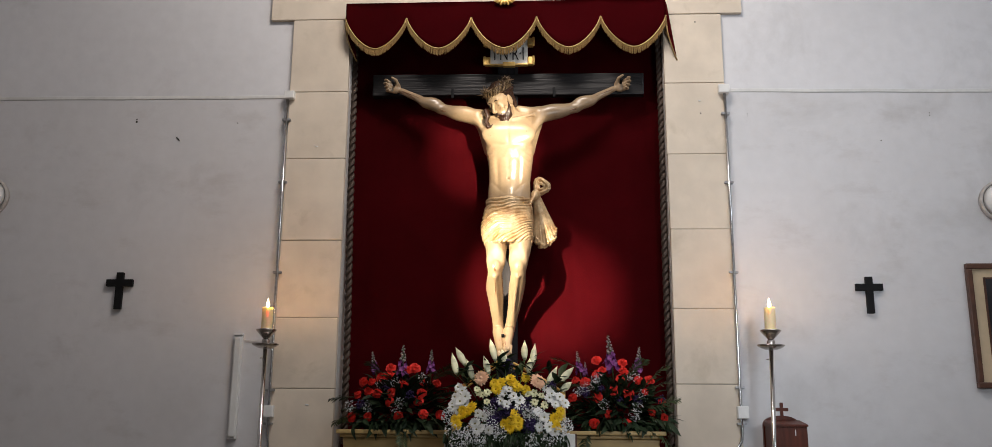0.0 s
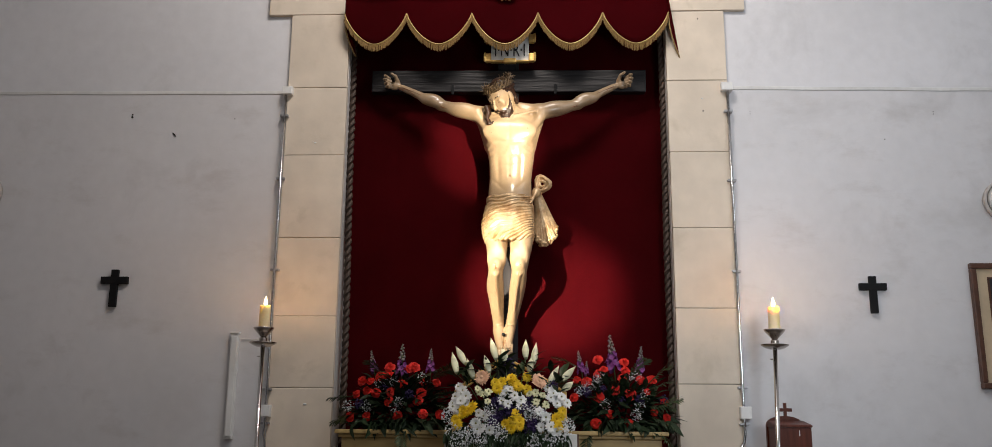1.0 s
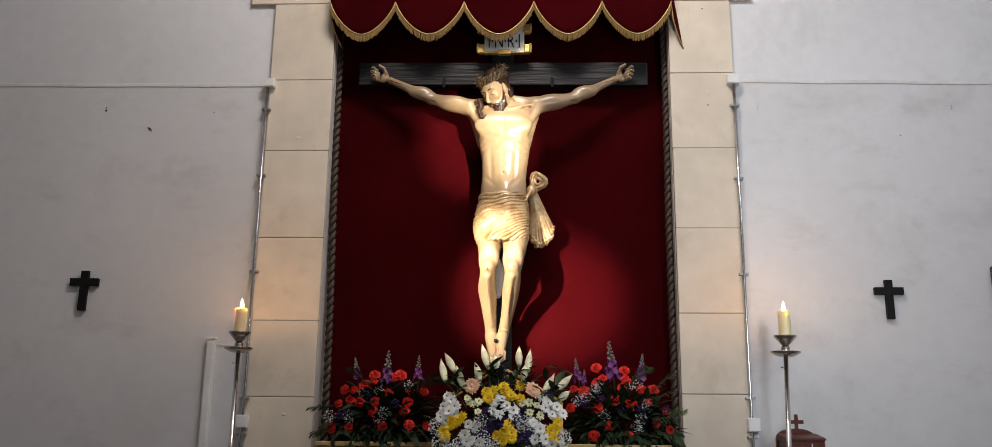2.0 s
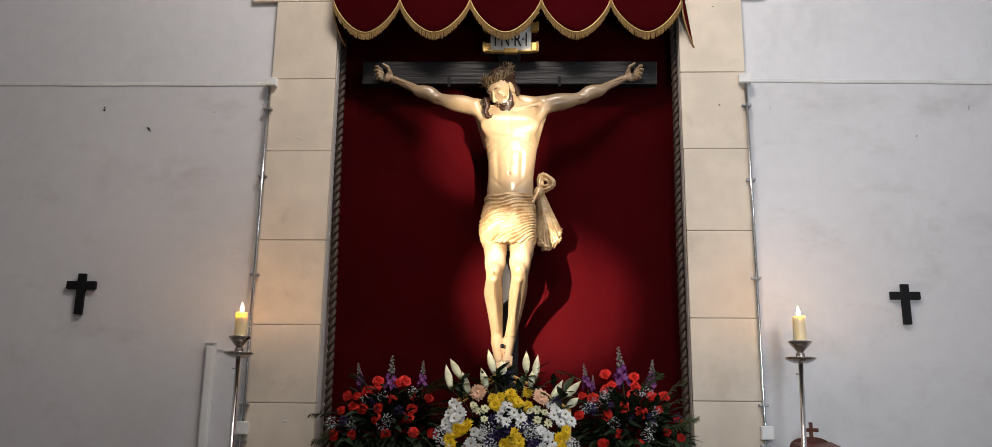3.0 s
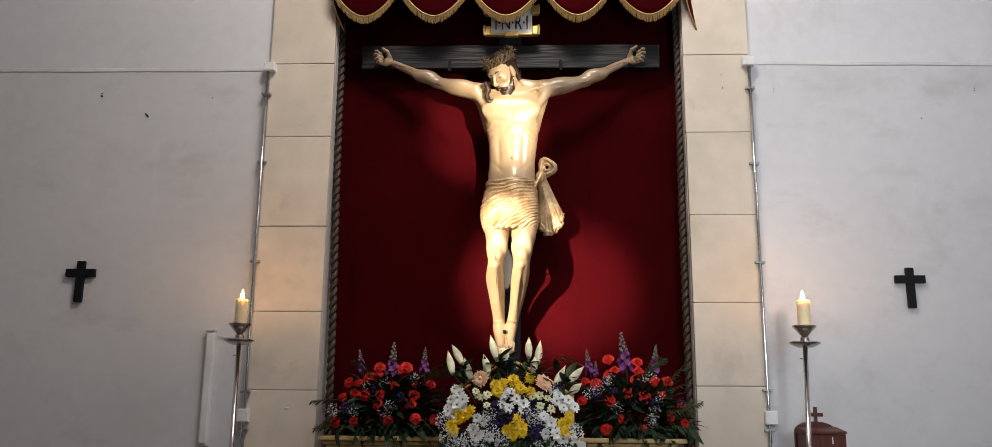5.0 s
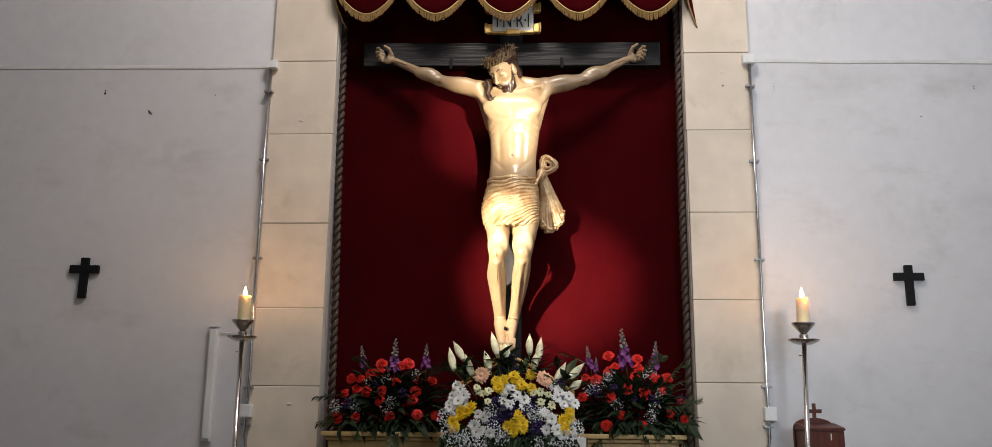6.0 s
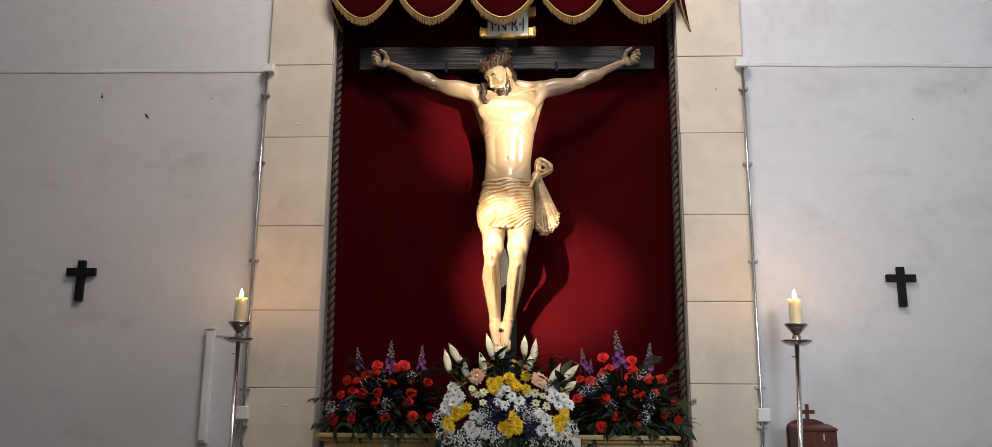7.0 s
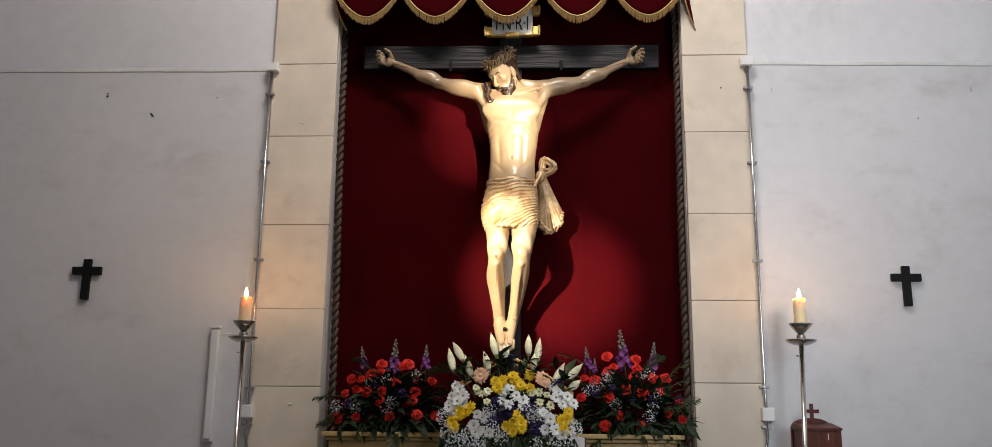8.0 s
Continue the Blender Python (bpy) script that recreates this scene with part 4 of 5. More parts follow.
def solid_mesh(f):
    """The surface of a field as points and quads: one point in each cell that the surface crosses."""
    inside = f < 0
    n = np.zeros(tuple(s - 1 for s in f.shape), np.int8)
    corners = [(i, j, k) for i in (0, 1) for j in (0, 1) for k in (0, 1)]
    for i, j, k in corners:
        n += inside[i:f.shape[0] - 1 + i, j:f.shape[1] - 1 + j, k:f.shape[2] - 1 + k]
    cells = np.argwhere((n > 0) & (n < 8))
    number = np.full(n.shape, -1, np.int32)
    number[tuple(cells.T)] = np.arange(len(cells))
    total, count = np.zeros((len(cells), 3)), np.zeros(len(cells))
    for a in corners:
        for axis in range(3):
            if a[axis]:
                continue
            b = list(a)
            b[axis] = 1
            fa = f[tuple((cells + a).T)]
            fb = f[tuple((cells + b).T)]
            hit = (fa < 0) != (fb < 0)
            u = np.where(hit, fa / np.where(hit, fa - fb, 1), 0)
            p = np.repeat(np.array(a, float)[None], len(cells), 0)
            p[:, axis] += u
            total[hit] += p[hit]
            count[hit] += 1
    points = cells + total / count[:, None]
    quads = []
    for axis in range(3):
        b, c = (axis + 1) % 3, (axis + 2) % 3
        lo = [slice(1, -1)] * 3
        lo[axis] = slice(0, -1)
        hi = list(lo)
        hi[axis] = slice(1, None)
        at = np.argwhere(inside[tuple(lo)] != inside[tuple(hi)])
        at = at + [0 if q == axis else 1 for q in range(3)]
        flip = inside[tuple(at.T)]
        db, dc = np.eye(3, dtype=int)[b], np.eye(3, dtype=int)[c]
        q = np.stack([number[tuple((at - db - dc).T)], number[tuple((at - dc).T)], number[tuple(at.T)], number[tuple((at - db).T)]], 1)
        q[~flip] = q[~flip][:, ::-1]
        quads.append(q)
    return points, np.concatenate(quads)


whole = np.minimum(np.minimum(flesh, drapery), hair)
pts, quads = solid_mesh(whole)
near = np.clip(np.round(pts).astype(int), 0, np.array(SHAPE) - 1)
kinds = np.argmin(np.stack([v[tuple(near.T)] for v in (flesh, drapery, hair)]), 0)
verts = np.stack([AX[0] + STEP * pts[:, 0], AY[0] + STEP * pts[:, 1], AZ[0] + STEP * pts[:, 2]], 1)
for _ in range(2):
    acc, cnt = np.zeros_like(verts), np.zeros(len(verts))
    for a, b in ((0, 1), (1, 2), (2, 3), (3, 0)):
        np.add.at(acc, quads[:, a], verts[quads[:, b]])
        np.add.at(cnt, quads[:, a], 1)
    verts = verts * 0.5 + 0.5 * acc / cnt[:, None]
faces = [tuple(int(v) for v in q) for q in quads]
slots = [int(np.bincount(kinds[q], minlength=3).argmax()) for q in quads]
v_list = [tuple(v) for v in verts]

# crown of thorns and nails, joined to the same carving
extra_bm = bmesh.new()
rng = random.Random(5)
for k in range(6):
    loop = []
    for i in range(61):
        a = 2 * math.pi * i / 60
        w = a * (5 + k % 3) + k * 1.6
        loop.append(head_at((0.079 + 0.007 * math.cos(w)) * math.cos(a), -0.018 + (0.090 + 0.007 * math.cos(w)) * math.sin(a), 0.086 + 0.020 * math.sin(w) - 0.004 * math.sin(a)))
    tube(loop, 0.0034, 6, extra_bm)
for i in range(170):
    a = rng.uniform(0, 2 * math.pi)
    r, h = rng.uniform(0.072, 0.084), rng.uniform(0.048, 0.092)
    p = Vector(head_at(r * math.cos(a), -0.018 + (r + 0.011) * math.sin(a), h + 0.024 - 0.004 * math.sin(a)))
    out = Vector(head_at(r * 1.9 * math.cos(a + rng.uniform(-1.1, 1.1)), -0.018 + r * 1.9 * math.sin(a + rng.uniform(-1.1, 1.1)), h + rng.uniform(-0.10, 0.16)))
    ln = rng.uniform(0.016, 0.042)
    way = (out - p).normalized()
    tube([p, p + way * ln * 0.5, p + way * ln], [0.0028, 0.0020, 0.0004], 5, extra_bm)
n_thorn = len(extra_bm.faces)


def on_face(x, z):
    """The point of the face at side x and height z of the head."""
    for i in range(120):
        p = head_at(x, 0.13 - 0.001 * i, z)
        if flesh[tuple(int(round((p[c] - axis[0]) / STEP)) for c, axis in enumerate((AX, AY, AZ)))] < 0:
            return Vector(p)


for s in (-1, 1):
    tube([on_face(s * w, 0.026 + 0.007 * math.sin(3.0 * (w - 0.012) / 0.034)) for w in (0.012, 0.020, 0.028, 0.036, 0.046)], [0.0016, 0.0030, 0.0030, 0.0024, 0.0010], 6, extra_bm)
    tube([on_face(s * w, 0.003 - 0.004 * math.sin(3.0 * (w - 0.014) / 0.026)) for w in (0.014, 0.022, 0.030, 0.040)], [0.0010, 0.0022, 0.0022, 0.0010], 6, extra_bm)
n_brow = len(extra_bm.faces)
# painted trickles along the arms
for sx, sh, el, wr in ARMS:
    for off, cut in ((-0.50, 0.12), (-0.15, 0.55), (-0.75, 0.45)):
        line, wide = [], []
        for i in range(25):
            u = i / 24 * (1 - cut)
            a, b, w = (Vector(wr), Vector(el), u * 2) if u < 0.5 else (Vector(el), Vector(sh), u * 2 - 1)
            p = a.lerp(b, w)
            r = 0.018 + 0.016 * min(1, u * 2.4)
            ang = off + 0.10 * math.sin(u * 15 + off * 9)
            line.append(p + Vector((0, -math.cos(ang), math.sin(ang))) * (r + 0.0016))
            wide.append(0.0022 * (0.6 + 0.4 * math.sin(u * 31 + off * 5)))
        tube(line, wide, 6, extra_bm)


def on_front(x, z):
    """The foremost point of the carving at x and z."""
    i, k = int(round((x - AX[0]) / STEP)), int(round((z - AZ[0]) / STEP))
    return Vector((x, AY[0] + STEP * int(np.argmax(flesh[i, :, k] < 0)), z))


# nipples, the wound in the side, grazed knees and streaks down the shins and feet
MARKS = (((-0.062, 3.148), (-0.058, 3.146), 0.0060), ((0.132, 3.170), (0.136, 3.170), 0.0060), ((-0.078, 3.062), (-0.070, 3.030), 0.0050), ((-0.034, 2.425), (-0.028, 2.380), 0.0060), ((-0.022, 2.405), (-0.026, 2.372), 0.0035),
         ((-0.030, 2.345), (-0.030, 2.275), 0.0024), ((0.098, 2.412), (0.092, 2.396), 0.0040), ((0.070, 2.225), (0.066, 2.195), 0.0028), ((0.004, 2.058), (0.010, 2.000), 0.0042), ((0.016, 2.050), (0.026, 1.985), 0.0030), ((-0.012, 2.055), (-0.016, 2.010), 0.0026))
for (xa, za), (xb, zb), wide in MARKS:
    line = [on_front(xa + (xb - xa) * u, za + (zb - za) * u) + Vector((0, wide * 0.55, 0)) for u in (0, 0.25, 0.5, 0.75, 1)]
    tube(line, [wide * 0.5, wide, wide * 0.8, wide, wide * 0.3], 6, extra_bm)
n_paint = len(extra_bm.faces)
for x, z, y in ((-0.636, 3.522, 4.968), (0.670, 3.518, 4.968), (0.006, 2.066, 4.926)):
    box(x - 0.0075, x + 0.0075, y - 0.012, y + 0.060, z - 0.0075, z + 0.0075, 0.003, extra_bm, 1)
extra_bm.verts.index_update()
base = len(v_list)
v_list += [tuple(v.co) for v in extra_bm.verts]
for i, f in enumerate(extra_bm.faces):
    faces.append(tuple(base + v.index for v in f.verts))
    slots.append(3 if i < n_thorn else 2 if i < n_brow else 5 if i < n_paint else 4)
extra_bm.free()
me = bpy.data.meshes.new("crucifix_figure")
me.from_pydata(v_list, [], faces)
for m in (FLESH, DRAPERY, HAIR, THORN, BLACK, TRICKLE):
    me.materials.append(m)
me.polygons.foreach_set("material_index", slots)
me.polygons.foreach_set("use_smooth", [True] * len(faces))
me.update()
tagged(new("crucifix_figure", me), "glossy painted wooden carved figure with gilded loincloth on the cross", "statue")

# ---- flowers ----
RED = material("red_petal", (0.74, 0.028, 0.018), 0.6, scale=90, amount=0.25, per_object=0.15, spec=0.3)
PURPLE = material("purple_petal", (0.160, 0.030, 0.165), 0.6, scale=90, amount=0.25, per_object=0.15)
VIOLET = material("deep_violet_petal", (0.034, 0.016, 0.085), 0.7, scale=90, amount=0.3, per_object=0.2)
WHITE_P = material("white_petal", (0.80, 0.80, 0.78), 0.6, scale=60, amount=0.06, per_object=0.05)
YELLOW_P = material("yellow_petal", (0.86, 0.58, 0.010), 0.6, scale=60, amount=0.12, per_object=0.08)
AMBER = material("amber_disc", (0.60, 0.36, 0.01), 0.8, scale=200, amount=0.3)
OLIVE = material("olive_disc", (0.20, 0.19, 0.04), 0.8, scale=200, amount=0.3)
PEACH = material("peach_petal", (0.86, 0.52, 0.33), 0.6, scale=60, amount=0.1)
PALE = material("pale_yellow_petal", (0.76, 0.74, 0.46), 0.6, scale=60, amount=0.1, per_object=0.1)
BUD = material("lily_bud", (0.84, 0.82, 0.56), 0.45, scale=14, amount=0.10, big=8, big_amount=0.25, per_object=0.14, stretch=(1, 1, 0.3))
LILY_LEAF = material("lily_leaf", (0.040, 0.070, 0.024), 0.45, scale=30, amount=0.25, per_object=0.3)
LEAF = material("dark_green_leaf", (0.016, 0.030, 0.012), 0.6, spec=0.2, scale=30, amount=0.25, per_object=0.35)
FERN = material("fern_green", (0.036, 0.060, 0.020), 0.55, scale=50, amount=0.25, per_object=0.3)
STEM = material("green_stem", (0.07, 0.12, 0.035), 0.5, scale=50, amount=0.2)
SPIKE_BUD = material("pale_spike_bud", (0.25, 0.22, 0.21), 0.6, scale=90, amount=0.3)
BREATH = material("tiny_white_blossom", (0.74, 0.75, 0.78), 0.7)


def shared(name, bm, mats, smooth=True):
    me = bpy.data.meshes.new(name)
    bm.to_mesh(me)
    bm.free()
    for m in mats:
        me.materials.append(m)
    if smooth:
        me.polygons.foreach_set("use_smooth", [True] * len(me.polygons))
    return me


def piece(name, me, parent, m, label=""):
    ob = new(name, me)
    ob.parent = parent
    ob.matrix_basis = m
    if label:
        tagged(ob, label)
    return ob


def facing(place, way, size=1.0, spin=0.0):
    """A pose at place whose z axis points along way."""
    q = Vector(way).to_track_quat("Z", "Y").to_matrix().to_4x4()
    return Matrix.Translation(place) @ q @ Matrix.Rotation(spin, 4, "Z") @ Matrix.Scale(size, 4)


def petal(bm, a, r0, r1, width, z0, z1, droop=0.0, mat=0, curl=0.15):
    """One petal, a strip of three pairs with a rounded tip, at the angle a."""
    c, s = math.cos(a), math.sin(a)
    rows = []
    for u, w in ((0, 0.45), (0.45, 0.95), (0.82, 0.85), (1.0, 0.30)):
        r, z = r0 + (r1 - r0) * u, z0 + (z1 - z0) * u - droop * u * u
        rows.append([bm.verts.new((r * c - k * width * w * s, r * s + k * width * w * c, z + abs(k) * width * curl)) for k in (-1, 0, 1)])
    for p, q in zip(rows, rows[1:]):
        for k in range(2):
            bm.faces.new((p[k], q[k], q[k + 1], p[k + 1])).material_index = mat


def disc(bm, r, z, h, mat):
    ring = [bm.verts.new((r * math.cos(a), r * math.sin(a), z)) for a in (2 * math.pi * i / 10 for i in range(10))]
    inner = [bm.verts.new((r * 0.6 * math.cos(a), r * 0.6 * math.sin(a), z + h)) for a in (2 * math.pi * i / 10 for i in range(10))]
    for i in range(10):
        bm.faces.new((ring[i], ring[(i + 1) % 10], inner[(i + 1) % 10], inner[i])).material_index = mat
    bm.faces.new(inner).material_index = mat


def daisy(n, r, width, disc_r, layers, rng):
    bm = bmesh.new()
    for k in range(layers):
        for i in range(n):
            a = 2 * math.pi * (i + 0.5 * k) / n + rng.uniform(-0.08, 0.08)
            rr = r * (1 - 0.20 * k) * rng.uniform(0.82, 1.08)
            petal(bm, a, disc_r * 0.7, rr, width, 0.002 + 0.003 * k, 0.005 + 0.006 * k + rng.uniform(-0.004, 0.005), 0.003)
    disc(bm, disc_r, 0.004 + 0.003 * layers, 0.004, 1)
    return bm


def carnation(rng):
    """A ruffled ball: five stacked frills with toothed, wavy rims."""
    bm = bmesh.new()
    for k in range(6):
        r, z = 0.0230 * (1 - 0.135 * k ** 1.1), -0.006 + 0.0036 * k
        n = 26 - 2 * k
        centre = bm.verts.new((0, 0, z - 0.004))
        mids, rims = [], []
        for i in range(n):
            a = 2 * math.pi * i / n + 0.3 * k
            wave = math.sin(a * 4 + k * 1.7) * 0.0028 + (0.0015 if i % 2 else -0.0015)
            mids.append(bm.verts.new((r * 0.55 * math.cos(a), r * 0.55 * math.sin(a), z + 0.0005 + wave * 0.5)))
            rr = r * (1 + rng.uniform(-0.09, 0.07))
            rims.append(bm.verts.new((rr * math.cos(a), rr * math.sin(a), z + 0.003 - 0.0035 * (5 - k) / 5 + wave)))
        for i in range(n):
            j = (i + 1) % n
            bm.faces.new((centre, mids[i], mids[j]))
            bm.faces.new((mids[i], rims[i], rims[j], mids[j]))
    return bm


def bud():
    """A closed lily bud: six-ribbed, swelling and pointed, along z."""
    bm = bmesh.new()
    rings = []
    for t, r in ((0, 0.005), (0.08, 0.0085), (0.28, 0.0130), (0.48, 0.0145), (0.70, 0.0110), (0.88, 0.0055), (1.06, 0.0008)):
        rings.append([bm.verts.new(((r * (1 + 0.10 * math.cos(3 * a))) * math.cos(a), (r * (1 + 0.10 * math.cos(3 * a))) * math.sin(a), t)) for a in (2 * math.pi * i / 12 for i in range(12))])
    for p, q in zip(rings, rings[1:]):
        for i in range(12):
            j = (i + 1) % 12
            bm.faces.new((p[i], p[j], q[j], q[i]))
    bm.faces.new(rings[0][::-1]), bm.faces.new(rings[-1])
    return bm


def leaf(bm, m, length, width, bend=0.3, mat=0):
    """A pointed leaf with a folded midrib, growing along y in the frame m."""
    rows = []
    for u, w in ((0, 0.12), (0.2, 0.7), (0.45, 1.0), (0.72, 0.75), (1.0, 0.04)):
        z = -bend * length * u * u
        rows.append([bm.verts.new(m @ Vector((k * width * w, length * u, z + abs(k) * width * w * 0.35))) for k in (-1, 0, 1)])
    for p, q in zip(rows, rows[1:]):
        for k in range(2):
            bm.faces.new((p[k], p[k + 1], q[k + 1], q[k])).material_index = mat


def frond(length, rng):
    """A fern frond along y: a bending midrib with paired narrow leaflets."""
    bm = bmesh.new()
    n = 16
    spine = [Vector((0.01 * math.sin(i * 0.3), length * i / n, -0.25 * length * (i / n) ** 2)) for i in range(n + 1)]
    tube(spine, [0.0018 * (1 - 0.8 * i / n) + 0.0003 for i in range(n + 1)], 5, bm)
    for i in range(2, n + 1):
        u = i / n
        ln = length * 0.30 * math.sin(math.pi * min(1, 0.15 + 0.85 * (1 - u) ** 0.7)) + 0.006
        for s in (-1, 1):
            m = Matrix.Translation(spine[i]) @ Matrix.Rotation(s * -1.05 + rng.uniform(-0.12, 0.12), 4, "Z") @ Matrix.Rotation(rng.uniform(-0.3, 0.2), 4, "X")
            leaf(bm, m, ln, 0.0045, 0.2)
    return bm


def dots(centres, count, spread, radius, rng, stems=True):
    """Clouds of tiny blossoms round the centres, with hair-thin stalks."""
    v, f = [], []
    for c in centres:
        for _ in range(count):
            while True:
                o = Vector((rng.uniform(-1, 1), rng.uniform(-1, 1), rng.uniform(-1, 1)))
                if o.length < 1:
                    break
            p = Vector(c) + o * spread
            r = radius * rng.uniform(0.6, 1.3)
            b = len(v)
            v += [tuple(p + Vector(d) * r) for d in ((1, 0, 0), (-1, 0, 0), (0, 1, 0), (0, -1, 0), (0, 0, 1), (0, 0, -1))]
            f += [tuple(b + k for k in t) for t in ((0, 2, 4), (2, 1, 4), (1, 3, 4), (3, 0, 4), (2, 0, 5), (1, 2, 5), (3, 1, 5), (0, 3, 5))]
    me = bpy.data.meshes.new("blossoms")
    me.from_pydata(v, [], f)
    return me


def spike(rng, length):
    """A flower spike along z: stem, open florets below, closed buds at the tip."""
    bm = bmesh.new()
    tube([(0, 0, -0.06), (0.002, 0, length * 0.5), (0, 0, length)], [0.0022, 0.0018, 0.0008], 6, bm)
    for fc in bm.faces:
        fc.material_index = 1
    n = 30
    for i in range(n):
        u = i / n
        z = length * u
        a = i * 2.4
        r = 0.016 * (1 - 0.85 * u)
        c = Vector((r * math.cos(a), r * math.sin(a), z))
        q = Matrix.Translation(c) @ Vector((math.cos(a), math.sin(a), 0.35)).to_track_quat("Z", "Y").to_matrix().to_4x4()
        size = 0.0145 * (1 - 0.70 * u)
        start = len(bm.verts)
        tmp = bmesh.new()
        if u < 0.50:
            for k in range(5):
                petal(tmp, k * 1.257 + rng.uniform(-0.2, 0.2), 0.001, size * rng.uniform(0.85, 1.1), size * 0.42, 0, size * 0.3, 0, 0)
        else:
            bmesh.ops.create_icosphere(tmp, subdivisions=1, radius=size * 0.62)
            for fc in tmp.faces:
                fc.material_index = 2
        tmp.verts.index_update()
        made = [bm.verts.new(q @ v.co) for v in tmp.verts]
        for fc in tmp.faces:
            bm.faces.new([made[v.index] for v in fc.verts]).material_index = fc.material_index
        tmp.free()
    return bm


def greenery(centre, radii, count, rng, size=(0.05, 0.10)):
    """The dense dark foliage that fills an arrangement."""
    bm = bmesh.new()
    for _ in range(count):
        a, h = rng.uniform(0, 2 * math.pi), rng.uniform(-0.35, 1.0)
        w = Vector((math.cos(a) * math.sqrt(max(0, 1 - h * h)), math.sin(a) * math.sqrt(max(0, 1 - h * h)), h))
        d = rng.uniform(0.35, 0.86)
        p = Vector(centre) + Vector((w.x * radii[0], w.y * radii[1], max(w.z, -0.12) * radii[2])) * d
        way = (w + Vector((rng.uniform(-0.6, 0.6), rng.uniform(-0.8, 0.2), rng.uniform(-0.4, 0.6)))).normalized()
        q = way.to_track_quat("Y", "Z").to_matrix().to_4x4()
        leaf(bm, Matrix.Translation(p) @ q @ Matrix.Rotation(rng.uniform(-0.8, 0.8), 4, "Y"), rng.uniform(*size), rng.uniform(0.008, 0.016), rng.uniform(0.1, 0.6))
    return bm


rng = random.Random(11)
CARNATIONS = [shared("carnation", carnation(rng), [RED]) for _ in range(4)]
WHITE_DAISIES = [shared("daisy", daisy(13, 0.0255, 0.0044, 0.0040, 2, rng), [WHITE_P, OLIVE]) for _ in range(3)]
YELLOW_DAISIES = [shared("daisy", daisy(17, 0.0270, 0.0036, 0.0050, 3, rng), [YELLOW_P, AMBER]) for _ in range(3)]
GERBERA = shared("gerbera", daisy(26, 0.040, 0.0044, 0.009, 3, rng), [PEACH, PEACH])
PALE_FLOWERS = [shared("alstroemeria", daisy(7, 0.019, 0.0050, 0.003, 2, rng), [PALE, OLIVE]) for _ in range(2)]
BUD_MESH = shared("lily_bud", bud(), [BUD])
SPIKES = [shared("flower_spike", spike(rng, 0.115), [PURPLE, STEM, SPIKE_BUD]) for _ in range(3)]
FRONDS = [shared("fern_frond", frond(0.17, rng), [FERN], False) for _ in range(3)]


def big_leaf():
    bm = bmesh.new()
    leaf(bm, Matrix(), 0.115, 0.020, 0.45)
    return bm


LEAF_MESH = shared("leaf", big_leaf(), [LEAF])


def broad_leaf():
    bm = bmesh.new()
    leaf(bm, Matrix(), 0.115, 0.024, 0.18)
    return bm


BROAD_LEAF = shared("lily_leaf", broad_leaf(), [LILY_LEAF])


